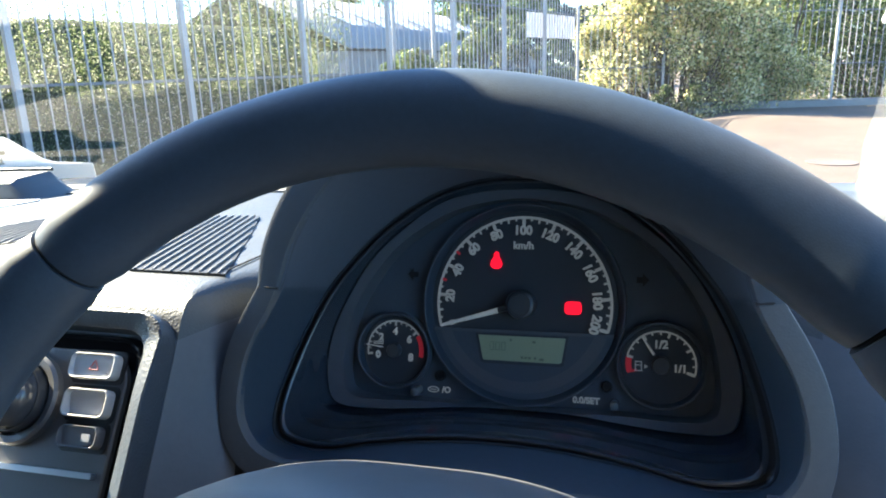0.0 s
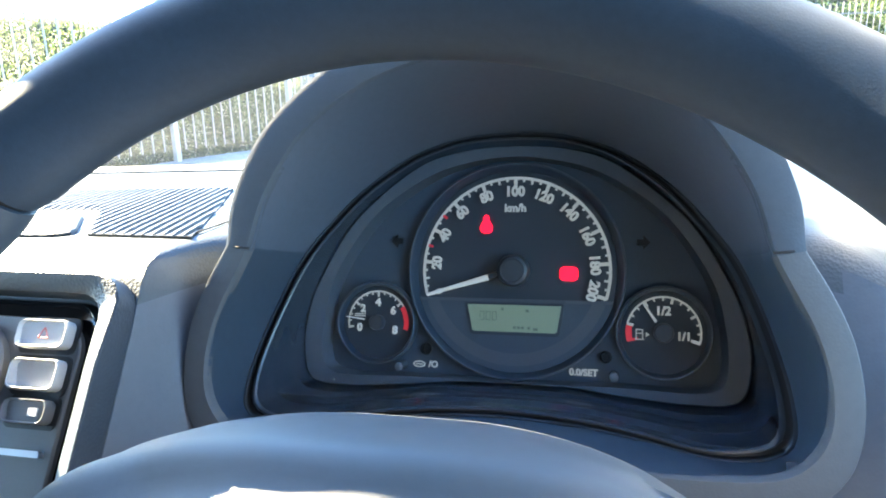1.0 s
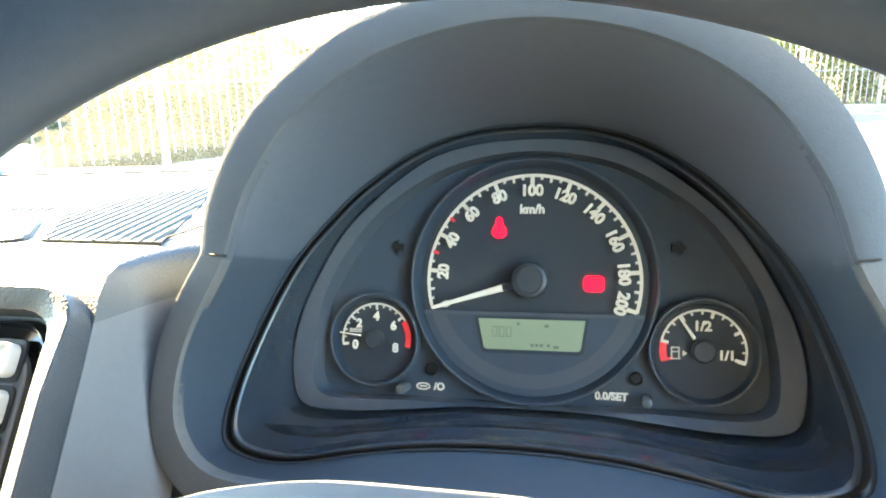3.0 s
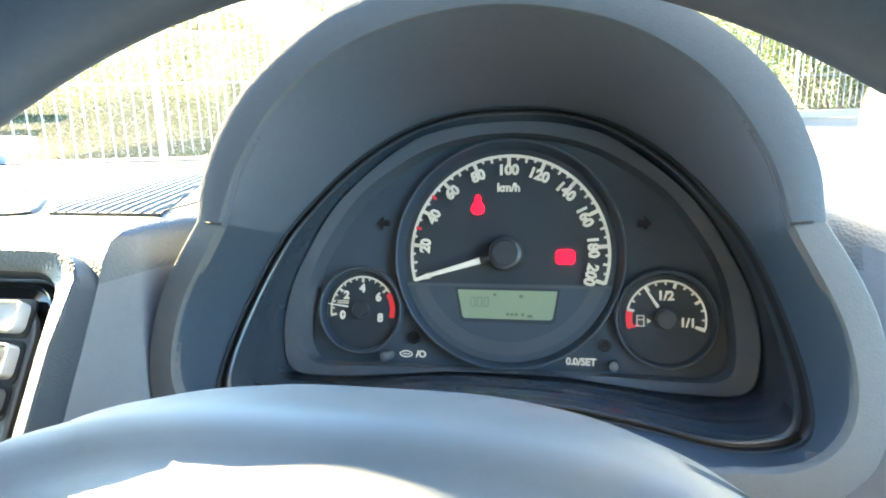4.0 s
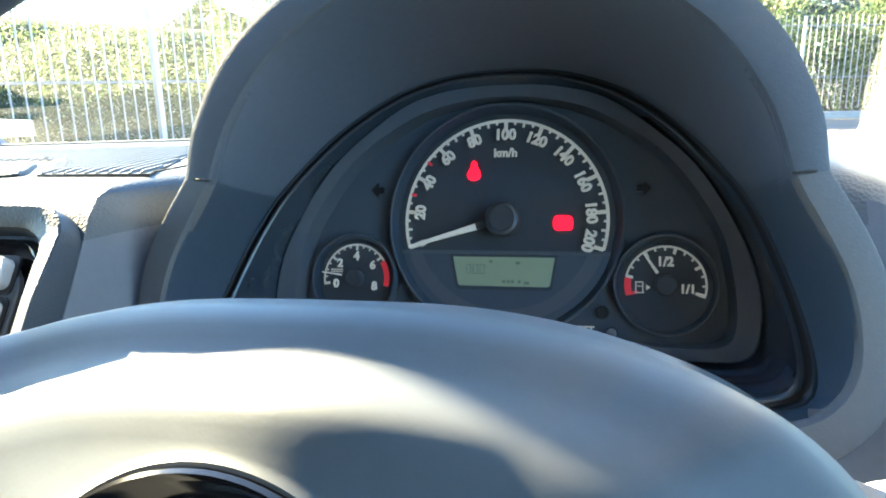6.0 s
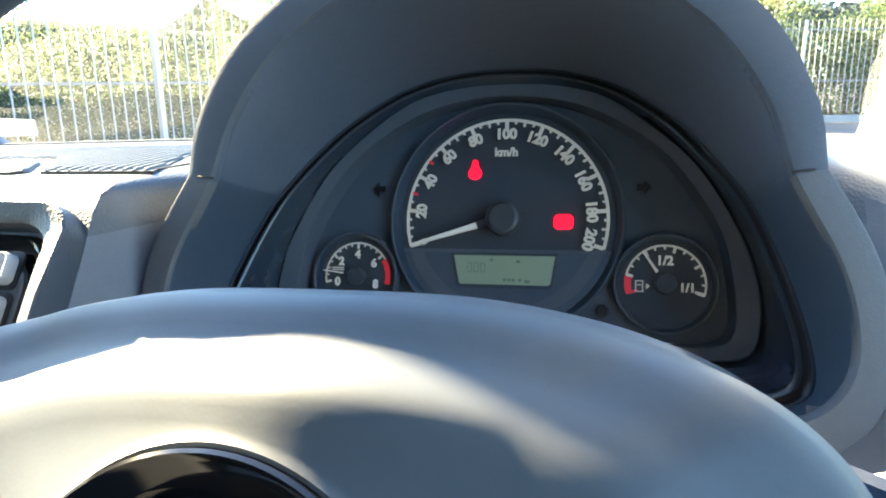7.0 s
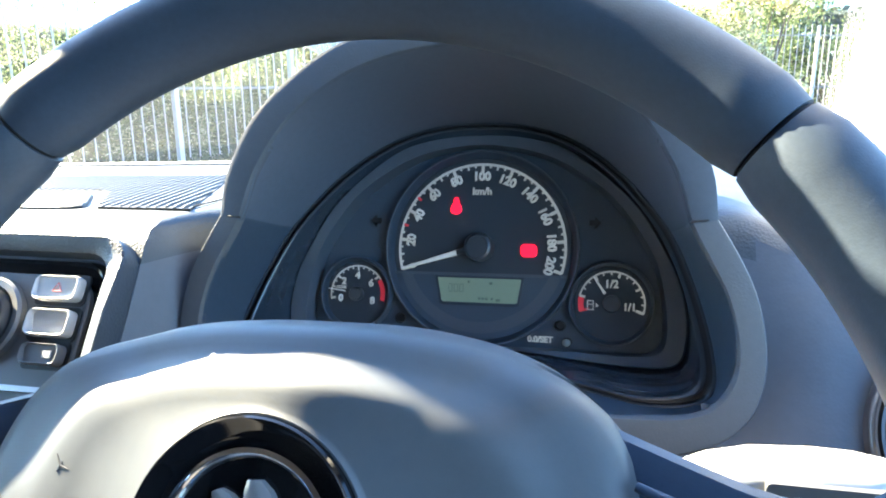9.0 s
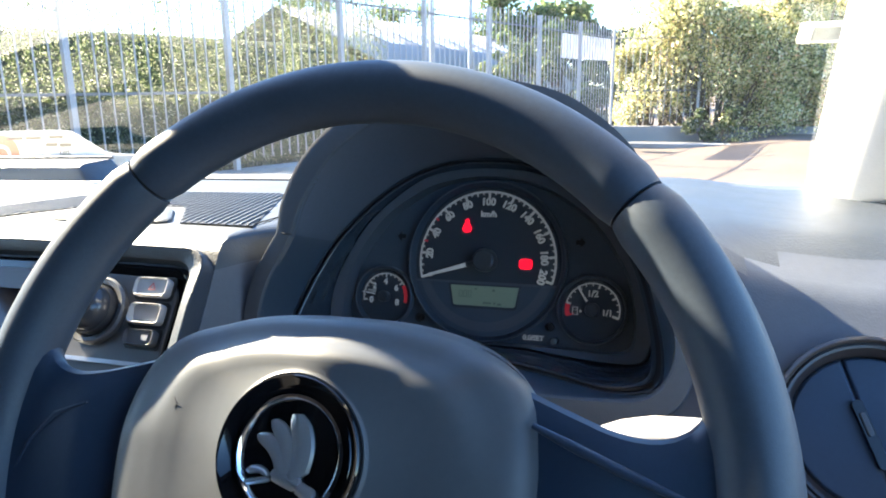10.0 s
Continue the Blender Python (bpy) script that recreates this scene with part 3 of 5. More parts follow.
        tick(bm, 0.0866, -0.0385, a, 0.0170 if k % 3 == 0 else 0.0184, 0.0208, 0.0016 if k % 3 == 0 else 0.0011)
    tick(bm, 0.0866, -0.0385, 105, 0.0155, 0.0208, 0.0016)
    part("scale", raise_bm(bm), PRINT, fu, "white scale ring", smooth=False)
    bm = bmesh.new()
    arc_band(bm, 0.0866, -0.0385, 0.0176, 0.0211, -105, -78)
    tick(bm, 0.0866, -0.0385, -105, 0.0145, 0.0208, 0.0014)
    part("red_zone", raise_bm(bm), RED_PRINT, fu, "red reserve zone", smooth=False)
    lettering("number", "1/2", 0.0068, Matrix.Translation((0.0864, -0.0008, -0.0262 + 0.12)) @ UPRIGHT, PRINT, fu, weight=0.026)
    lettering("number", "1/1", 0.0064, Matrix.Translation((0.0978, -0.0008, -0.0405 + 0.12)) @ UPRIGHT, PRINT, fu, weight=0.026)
    bm = bmesh.new()
    for x0, x1, z0, z1 in ((0.0712, 0.0718, -0.0425, -0.0368), (0.0748, 0.0754, -0.0425, -0.0368), (0.0712, 0.0754, -0.0374, -0.0368), (0.0712, 0.0754, -0.0395, -0.0390), (0.0708, 0.0758, -0.0430, -0.0425)):
        box(bm, x0, x1, -0.001, -0.0005, z0, z1)
    v = [bm.verts.new(p) for p in ((0.0768, -0.0008, -0.0384), (0.0768, -0.0008, -0.0414), (0.0790, -0.0008, -0.0399))]
    bm.faces.new(v)
    part("pump_symbol", raise_bm(bm), PRINT, fu, "white fuel pump symbol", smooth=False)
    a = -34
    s, c = math.sin(radians(a)), math.cos(radians(a))
    Q = lambda r, k, y: (0.0866 + r * s + k * c, y, -0.0385 + r * c - k * s)
    bm = bmesh.new()
    loft(bm, [[Q(0.0075, -0.0009, -0.003), Q(0.0075, 0.0009, -0.003), Q(0.0075, 0, -0.0045)], [Q(0.0205, -0.0005, -0.0025), Q(0.0205, 0.0005, -0.0025), Q(0.0205, 0, -0.0035)]], True, True, True)
    part("needle", raise_bm(bm), NEEDLE, fu, "white needle below half")
    bm = bmesh.new()
    turned(bm, 0.0866, -0.0385, [(0.0056, 0), (0.0056, -0.005), (0.0049, -0.0064), (0.0001, -0.0064)], 32)
    part("needle_hub", raise_bm(bm), HUB, fu)

    # unlit indicator arrows
    for sx in (-1, 1):
        bm = bmesh.new()
        arrow = [(0.0040, 0), (0, 0.0042), (0, 0.0018), (-0.0036, 0.0018), (-0.0036, -0.0018), (0, -0.0018), (0, -0.0042)]
        prism(bm, [(sx * (0.0752 + x), 0.0135 + z) for x, z in arrow], -0.0005, 0.0008)
        cpart("indicator_arrow", bm, DIM, "unlit indicator arrow", smooth=False)
    # reset pins, their captions and sockets
    for sx, text in ((-1, ""), (1, "0.0/SET")):
        bm = bmesh.new()
        turned(bm, sx * (0.0695 if sx < 0 else 0.0592), -0.0646, [(0.0030, 0.002), (0.0030, -0.008), (0.0026, -0.0098), (0.0016, -0.0104), (0.0001, -0.0104)], 24)
        cpart("reset_pin", bm, PIN, "small glossy grey reset pin")
        bm = bmesh.new()
        turned(bm, sx * 0.0545, -0.0540, [(0.0036, 0.001), (0.0036, -0.0012), (0.0028, -0.0014), (0.0024, 0.0002), (0.0001, 0.0002)], 24)
        cpart("socket", bm, DIM)
        if text:
            lettering("caption", text, 0.0054, Matrix.Translation((0.0418, -0.0008, -0.0637 + 0.12)) @ UPRIGHT, PRINT, cl, weight=0.026)
        else:
            lettering("caption", "/O", 0.0054, Matrix.Translation((-0.0498, -0.0008, -0.0634 + 0.12)) @ UPRIGHT, PRINT, cl, weight=0.026)
            bm = bmesh.new()
            tube(bm, [(-0.0588 + 0.0036 * math.cos(k), -0.0008, -0.0634 + 0.0017 * math.sin(k)) for k in np.linspace(0, 2 * math.pi, 25)], 0.0004, 6)
            box(bm, -0.0608, -0.0566, -0.0010, -0.0004, -0.0637, -0.0631)
            cpart("caption_symbol", bm, PRINT, smooth=False)
    return cl


cluster = make_cluster()

# ---- steering wheel, built in the plane of its rim ----
def make_wheel():
    R, r = 0.168, 0.0147
    wh = thing("steering_wheel", WHEEL, "black leather three-spoke steering wheel with smooth pad", "steering wheel")

    def rim_arc(a0, a1, material, name, label, fat=1.0, n=None):
        n = n or max(6, int(abs(a1 - a0) / 2.5))
        bm = bmesh.new()
        rings = []
        for i in range(n + 1):
            a = radians(a0 + (a1 - a0) * i / n)
            e = min(i, n - i) * abs(a1 - a0) / n
            k = fat * (1 - 0.10 * max(0.0, 1 - e / 1.2) ** 2)
            ring = []
            for j in range(28):
                b = 2 * math.pi * j / 28
                rr, off = r * k * math.cos(b) * 0.97, r * k * math.sin(b) * 1.06
                ring.append(((R + rr) * math.cos(a), -off, (R + rr) * math.sin(a)))
            rings.append(ring)
        loft(bm, rings, True, True, True)
        return part(name, bm, material, wh, label)

    SL, SR = 133.0, 42.6
    rim_arc(SR + 0.25, SL - 0.25, LEATHER, "rim_top", "smooth dark leather rim top")
    rim_arc(SL + 0.25, 205, GRIP, "rim_grip", "grained leather grip", 1.03)
    rim_arc(SR - 0.25, -25, GRIP, "rim_grip", "grained leather grip", 1.03)
    rim_arc(205, 335, LEATHER, "rim_bottom", "smooth dark leather rim bottom")
    for a in (SL, SR):
        rim_arc(a - 0.35, a + 0.35, SEAM, "seam", "stitched seam", 0.9, 2)

    # pad: outline at the back, rounded shoulder, slightly domed front
    half = [(0, 0.0612), (0.03, 0.0605), (0.056, 0.0562), (0.0762, 0.0478), (0.0893, 0.034), (0.0936, 0.012), (0.0926, -0.018), (0.0858, -0.045), (0.070, -0.066), (0.041, -0.078), (0, -0.081)]
    edge = mirrored(half, 224)
    ex, ez = -0.0008, 0.0034
    sink = 0.0063            # how far the emblem lies below the pad's highest line
    rings = []
    # the top runs back and up behind the rim's plane; its shoulder slopes, while the sides stay full up to their edge
    LEVELS = ((0.88, 1.055, -0.043, -0.043), (0.90, 1.066, -0.040, -0.040), (0.93, 1.066, -0.034, -0.034), (0.965, 1.05, -0.022, -0.022), (0.99, 1.015, -0.010, -0.010), (1.0, 0.992, -0.003, 0.0040),
              (0.988, 0.972, 0.0016, 0.0155), (0.955, 0.943, 0.0060, 0.0215), (0.90, 0.894, 0.0086, 0.0233), (0.86, 0.857, 0.0101, 0.0236), (0.82, 0.818, 0.0117, 0.0237), (0.79, 0.79, 0.0135, 0.0237),
              (0.765, 0.765, 0.0155, 0.0237), (0.74, 0.74, 0.0174, 0.0237), (0.715, 0.715, 0.0190, 0.0237), (0.69, 0.69, 0.0201, 0.0236), (0.665, 0.665, 0.02052, 0.0235), (0.64, 0.64, 0.02075, 0.0234), (0.60, 0.60, 0.02094, 0.0232))
    dome = lambda x: (0.222 if x > 0.006 else 0.14) * (math.hypot(x - 0.006, 0.014) - 0.014)
    for g, gt, top, side in LEVELS:
        ring = []
        for x, z in edge:
            u = min(1.0, max(0.0, z / 0.05))
            u = u * u * (3 - 2 * u)
            bow = 0.0075 * (x * g / 0.09) ** 2 if side < 0 else dome(x * g)
            full = u * (1 - 0.5 * blend(0, 1, (abs(x) - 0.055) / 0.025)) if side > 0.01 else u
            ring.append((x * g, -(side + (top - side) * full) + bow, 0.002 + (z - 0.002) * (g + (gt - g) * u)))
        rings.append(ring)
    for r, off, full in ((0.0333, 0.0211, 1.0), (0.0325, 0.0213, 0.95), (0.0317, 0.0218, 0.8), (0.0310, 0.0215, 0.75), (0.0309, 0.0110, 0.0)):
        ring = []
        for x, z in edge:
            w = math.hypot(x - ex, z - ez)
            px = ex + (x - ex) / w * r
            ring.append((px, -off + full * dome(px), ez + (z - ez) / w * r))
        rings.append(ring)
    bm = bmesh.new()
    loft(bm, rings, True, True, True)
    part("pad", bm, PAD, wh, "grained dark grey pad")

    # emblem in its black dish; the mark itself is kept plain
    dish = lambda prof: [(rr, y + sink) for rr, y in prof]
    bm = bmesh.new()
    turned(bm, ex, ez, dish([(0.0309, -0.018), (0.0309, -0.0284), (0.0303, -0.0290), (0.0292, -0.0282), (0.0264, -0.0250), (0.0248, -0.0242), (0.0001, -0.0241)]), 80)
    em = part("emblem", bm, GLOSS, wh, "round gloss black emblem dish")
    bm = bmesh.new()
    turned(bm, ex, ez, dish([(0.0206, -0.0238), (0.0210, -0.0260), (0.0221, -0.0270), (0.0233, -0.0264), (0.0240, -0.0238)]), 80)
    part("emblem_ring", bm, CHROME, em, "chrome ring")
    bm = bmesh.new()

    def blade(p, q, w0, w1, bow):
        """One rounded chrome blade from p to q, bowed sideways."""
        rings = []
        dx, dz = q[0] - p[0], q[1] - p[1]
        ln = math.hypot(dx, dz)
        nx, nz = -dz / ln, dx / ln
        for k in range(11):
            t = k / 10
            w = (w0 + (w1 - w0) * t) * (1 if 0 < k < 10 else 0.45) * (0.86 if k == 9 else 1)
            b = bow * math.sin(math.pi * t)
            cx, cz = ex + p[0] + dx * t + nx * b, ez + p[1] + dz * t + nz * b
            rings.append([(cx + nx * w * a, sink - 0.0241 - d, cz + nz * w * a) for a, d in ((-1, 0.0), (-0.85, 0.0017), (-0.3, 0.0026), (0.3, 0.0026), (0.85, 0.0017), (1, 0.0))])
        loft(bm, rings, True, True, True)
    blade((-0.0010, -0.0070), (-0.0145, 0.0062), 0.0046, 0.0030, -0.0026)
    blade((0.0005, -0.0070), (-0.0090, 0.0124), 0.0048, 0.0032, -0.0024)
    blade((0.0028, -0.0085), (0.0008, 0.0158), 0.0056, 0.0044, -0.0030)
    blade((-0.0060, -0.0070), (0.0062, -0.0105), 0.0034, 0.0036, 0.0)
    blade((-0.0170, -0.0075), (-0.0075, -0.0085), 0.0020, 0.0012, 0.0012)
    blade((-0.0170, -0.0120), (-0.0070, -0.0098), 0.0014, 0.0012, 0.0)
    blade((0.0050, -0.0110), (0.0128, -0.0142), 0.0024, 0.0030, 0.0)
    part("emblem_mark", bm, plain("polished_mark", (0.50, 0.50, 0.51), 0.24, 0.6, vary=0.05, scale=90), em, "plain polished fan-shaped mark")

    # a small nick in the pad
    bm = bmesh.new()
    tube(bm, [(-0.0620, -0.0148, 0.0195), (-0.0595, -0.0153, 0.0165), (-0.0570, -0.0156, 0.0160)], [0.0002, 0.0004, 0.0002], 6)
    tube(bm, [(-0.0607, -0.0153, 0.0152), (-0.0595, -0.0152, 0.0178)], [0.0003, 0.0002], 6)
    part("scratch", bm, TRIM, wh, "small dark nick")

    # spokes
    def spoke(sx, top, bottom, depth=0.008):
        """Plates from the pad to the rim: upper and lower edges as points of x and z."""
        n = 26
        t = smooth_line(top, n)
        b = smooth_line(bottom, n)
        rings = []
        for (x0, z0), (x1, z1) in zip(t, b):
            ring = []
            for j in range(16):
                a = 2 * math.pi * j / 16
                k = 0.5 + 0.5 * math.cos(a)
                kk = 0.5 + 0.5 * math.copysign(abs(math.cos(a)) ** 0.6, math.cos(a))
                ring.append((x1 + (x0 - x1) * kk, 0.002 + 0.013 * max(0.0, 1 - len(rings) / 11) - depth * math.copysign(abs(math.sin(a)) ** 0.8, math.sin(a)), z1 + (z0 - z1) * kk))
            rings.append(ring)
        bm = bmesh.new()
        loft(bm, rings, True, True, True)
        return part("spoke", bm, SPOKE, wh, "dark blue-black plastic spoke")

    for sx in (-1, 1):
        spoke(sx, [(sx * 0.072, 0.043), (sx * 0.088, 0.0375), (sx * 0.105, 0.0315), (sx * 0.120, 0.0268), (sx * 0.134, 0.0258), (sx * 0.145, 0.0300), (sx * 0.152, 0.0400), (sx * 0.156, 0.0540), (sx * 0.159, 0.0700)],
              [(sx * 0.072, -0.045), (sx * 0.088, -0.050), (sx * 0.105, -0.052), (sx * 0.120, -0.054), (sx * 0.134, -0.060), (sx * 0.145, -0.064), (sx * 0.152, -0.067), (sx * 0.156, -0.070), (sx * 0.159, -0.072)])
        bm = bmesh.new()
        if sx > 0:
            tube(bm, [(0.090, -0.0030, 0.0255), (0.105, -0.0062, 0.0200), (0.125, -0.0088, 0.0130), (0.145, -0.0075, 0.0065)], [0.0012, 0.0020, 0.0020, 0.0012], 10)
        else:
            tube(bm, [(-0.150, -0.0052, -0.024), (-0.144, -0.0056, -0.008), (-0.133, -0.0057, 0.005), (-0.117, -0.0050, 0.012)], [0.0006, 0.0012, 0.0012, 0.0005], 10)
        part("spoke_rib", bm, SPOKE, wh)
    spoke(0, [(-0.03, -0.05), (-0.028, -0.08), (-0.026, -0.11), (-0.030, -0.14), (-0.036, -0.160)], [(0.03, -0.05), (0.028, -0.08), (0.026, -0.11), (0.030, -0.14), (0.036, -0.160)])
    bm = bmesh.new()
    turned(bm, 0, 0, [(0.05, 0.0), (0.05, 0.05), (0.045, 0.09), (0.04, 0.12)], 40)
    part("column_boss", bm, TRIM, wh, "black boss behind the pad")
    return wh


wheel = make_wheel()

# ---- car shell round the seats ----
def make_shell():
    # windscreen
    bm = bmesh.new()
    nx, ny = 14, 10
    def glass_point(i, j):
        u, v = i / nx, j / ny
        x = -1.04 + u * 1.39
        k = (x + 0.345) / 0.7
        y0, y1 = 0.47 - 0.10 * k * k, -0.22 - 0.03 * k * k
        return (x * (1 - 0.05 * v) - 0.017 * v, y0 + (y1 - y0) * v, -0.02 + 0.47 * v + 0.025 * math.sin(math.pi * v))
    loft(bm, [[glass_point(i, j) for i in range(nx + 1)] for j in range(ny + 1)], closed=False)
    ws = part("windscreen", bm, SCREEN, None)
    ws.matrix_world = CAR
    facing(ws, (0, -1, -1))
    ws.visible_shadow = False
    tagged(ws, "clear raked windscreen with faint dust", "windscreen", kind="structure")
    # roof lining
    bm = bmesh.new()
    box(bm, -1.038, 0.343, -1.9, -0.235, 0.455, 0.50)
    ob = part("ceiling", bm, LINER, None)
    ob.matrix_world = CAR
    tagged(ob, "pale grey cloth roof lining", "ceiling", kind="structure")
    # sides: door below, window opening, pillar behind
    for name, x0, x1 in (("wall_left", -1.10, -1.04), ("wall_right", 0.345, 0.40)):
        bm = bmesh.new()
        box(bm, x0, x1, -1.9, 0.45, -0.62, -0.02)
        box(bm, x0, x1, -1.9, -0.70, -0.02, 0.48)
        box(bm, x0, x1, -0.70, -0.2, 0.41, 0.48)
        ob = part(name, bm, TRIM, None, smooth=False)
        ob.matrix_world = CAR
        tagged(ob, "dark plastic door card below its window opening", "door", kind="structure")
    bm = bmesh.new()
    box(bm, -1.10, 0.40, -1.96, -1.9, -0.62, 0.50)
    ob = part("wall_back", bm, SEAT, None, smooth=False)
    ob.matrix_world = CAR
    tagged(ob, "dark cloth rear seat and boot wall", "wall", kind="structure")
    bm = bmesh.new()
    box(bm, -1.10, 0.40, -1.9, 0.5, -0.66, -0.62)
    ob = part("floor", bm, SEAT, None, smooth=False)
    ob.matrix_world = CAR
    tagged(ob, "dark carpeted car floor", "floor", kind="structure")
    # front seats behind the eye
    for cx in (0.0, -0.69):
        st = thing("front_seat", CAR @ pose(cx, -0.95, -0.62), "dark cloth front seat with headrest", "seat", "front seats")
        bm = bmesh.new()
        out = rounded_rect(-0.24, 0.24, 0.25, 0.92, 0.09, 6)
        loft(bm, [[(x * 0.9, 0.10 - 0.25 * (z - 0.25), z) for x, z in out], [(x, 0.06 - 0.25 * (z - 0.25), z) for x, z in out], [(x, -0.06 - 0.25 * (z - 0.25), z) for x, z in out]], True, True, True)
        part("backrest", bm, SEAT, st)
        bm = bmesh.new()
        box(bm, -0.25, 0.25, 0.0, 0.50, 0.0, 0.32)
        bevelled(part("cushion", bm, SEAT, st), 0.05, 3)
        bm = bmesh.new()
        out = rounded_rect(-0.13, 0.13, 0.95, 1.10, 0.05, 5)
        loft(bm, [[(x, y - 0.22, z) for x, z in out] for y in (-0.04, 0.06)], True, True, True)
        part("headrest", bm, SEAT, st)
    # pillars beside the windscreen
    for name, sx in (("trim_pillar_right", 1), ("trim_pillar_left", -1)):
        bm = bmesh.new()
        rings = []
        for i in range(13):
            v = i / 12
            z = -0.06 + 0.53 * v
            y = 0.345 - 1.42 * z
            xx = 0.287 - 0.15 * z
            xx = xx + 0.030 if sx > 0 else -0.69 - xx - 0.030
            w = 0.05 + 0.03 * (1 - v) ** 2
            rings.append([(xx - sx * a, y + b, z + c) for a, b, c in ((-0.03, 0.05, 0.0), (0.0, 0.045, 0.01), (0.022, 0.03, 0.0), (0.030, 0.0, -0.012), (0.024, -w * 0.6, -0.03), (0.0, -w, -0.045), (-0.03, -w - 0.01, -0.05))])
        loft(bm, rings, closed=False)
        ob = part(name, bm, PILLAR, None)
        ob.matrix_world = CAR
        tagged(ob, "pale grey plastic pillar trim in full sun", "pillar", kind="structure")
    # the mirror under the roof, whose shade falls on the rim
    mi = thing("rear_view_mirror", CAR @ pose(-0.350, -0.1395, 0.3515, 0, 15, -8) @ pose(0.03, 0, -0.042), "black-backed mirror on a short stem at the windscreen", "mirror")
    bm = bmesh.new()
    out = rounded_rect(-0.116, 0.116, -0.034, 0.046, 0.020, 8)
    loft(bm, [[(x * 0.8, 0.028, z * 0.7) for x, z in out], [(x, 0.012, z) for x, z in out], [(x, 0.0, z) for x, z in out]], True, True, True)
    part("shell", bm, TRIM, mi)
    bm = bmesh.new()
    prism(bm, rounded_rect(-0.110, 0.110, -0.029, 0.041, 0.016, 8), -0.001, 0.001)
    part("glass", bm, CHROME, mi, "mirror glass", smooth=False)
    bm = bmesh.new()
    tube(bm, [(-0.03, 0.02, 0.0), (-0.04, 0.05, 0.03), (-0.05, 0.07, 0.045)], 0.008, 8)
    part("stem", bm, TRIM, mi)
    # bonnet ahead of the glass
    bm = bmesh.new()
    rings = []
    for y, z in ((0.40, -0.06), (0.50, -0.055), (0.65, -0.075), (0.85, -0.12), (1.05, -0.19), (1.2, -0.30), (1.25, -0.5)):
        rings.append([(x, y, z - 0.05 * abs((x + 0.345) / 0.7) ** 3) for x in np.linspace(-1.05, 0.36, 15)])
    loft(bm, rings, closed=False)
    bn = thing("car_bonnet", CAR @ pose(0, 0, 0), "pale car bonnet ahead of the windscreen", "bonnet")
    part("panel", bm, BODY, bn)


make_shell()


# ---- dashboard fittings ----
MIDX = -0.345        # middle of the car


def inside(p, poly):
    x, y = p
    hit = False
    for (x0, y0), (x1, y1) in zip(poly, poly[1:] + poly[:1]):
        if (y0 > y) != (y1 > y) and x < (x1 - x0) * (y - y0) / (y1 - y0) + x0:
            hit = not hit
    return hit


def make_top_vent():
    zt = 0.0335
    th = thing("defroster_vent", CAR @ pose(MIDX, 0.02, zt), "slatted dark vent panel in the dashboard top", "vent")
    half = [(0.046, 0.004), (0.062, -0.012), (0.103, -0.069), (0.176, -0.074), (0.140, 0.014), (0.105, 0.090)]
    poly = [(MIDX + x, y) for x, y in half] + [(MIDX - x, y) for x, y in reversed(half)]
    bm = bmesh.new()
    loft(bm, [[(x - MIDX, y - 0.02, z) for x, y in poly] for z in (-0.012, 0.0012)], True, True, True)
    part("backing", bm, DIM, th, "black backing behind the slats", smooth=False)
    # slats run fore and aft with a slight lean
    lean = -0.22
    for i in range(56):
        x0 = -0.548 + i * 0.0070
        run = None
        for k in range(96):
            y = -0.085 + k * 0.002
            ok = inside((x0 + lean * (y + 0.06), y), poly)
            if ok and run is None:
                run = y
            if (not ok or k == 95) and run is not None:
                if y - run > 0.012:
                    bm = bmesh.new()
                    rings = []
                    for t in (0.0, 0.06, 0.94, 1.0):
                        yy = run + (y - run) * t
                        xx = x0 + lean * (yy + 0.06)
                        e = 0.6 if t in (0.0, 1.0) else 1.0
                        rings.append([(xx - MIDX + dx * e, yy - 0.02, 0.001 + dz * e) for dx, dz in ((-0.0013, 0.0), (-0.0008, 0.0017), (0.0005, 0.0017), (0.0010, 0.0))])
                    loft(bm, rings, True, True, True)
                    part("slat", bm, HOOD, th)
                run = None
    return th


make_top_vent()

# raised pad in the middle of the dashboard top
hp = thing("device_mount", CAR @ pose(-0.318, -0.042, 0.0325), "low rounded mounting pad on the dashboard top", "mount")
bm = bmesh.new()
side = smooth_line([(0.036, -0.030), (0.053, -0.029), (0.062, -0.022), (0.047, 0.000), (0.031, 0.021), (0.022, 0.026), (0.010, 0.027)], 24)
out = side + [(-x, z) for x, z in reversed(side)]
loft(bm, [[(x * g, z * h, d) for x, z in out] for g, h, d in ((1.0, 1.0, 0.0), (1.0, 1.0, 0.0022), (0.985, 0.96, 0.0034), (0.95, 0.88, 0.0040), (0.80, 0.60, 0.0044), (0.40, 0.30, 0.0046))], True, True, True)
part("pad", bm, DASH, hp)

# ledge on the passenger's side
lg = thing("dash_ledge", CAR @ pose(-0.72, 0.24, 0.02), "raised rounded ledge on the dashboard top", "ledge")
bm = bmesh.new()
rings = []
for x in np.linspace(-0.32, 0.13, 46):
    e = min(1.0, (0.13 - x) / 0.03, (x + 0.32) / 0.03)
    e = max(0.0, e)
    rings.append([(x, -0.050, 0.0), (x, -0.0495, 0.022 * e), (x, -0.046, 0.030 * e), (x, -0.036, 0.034 * e), (x, 0.012, 0.036 * e), (x, 0.040, 0.0)])
loft(bm, rings, False)
part("body", bm, DASH, lg)
bm = bmesh.new()
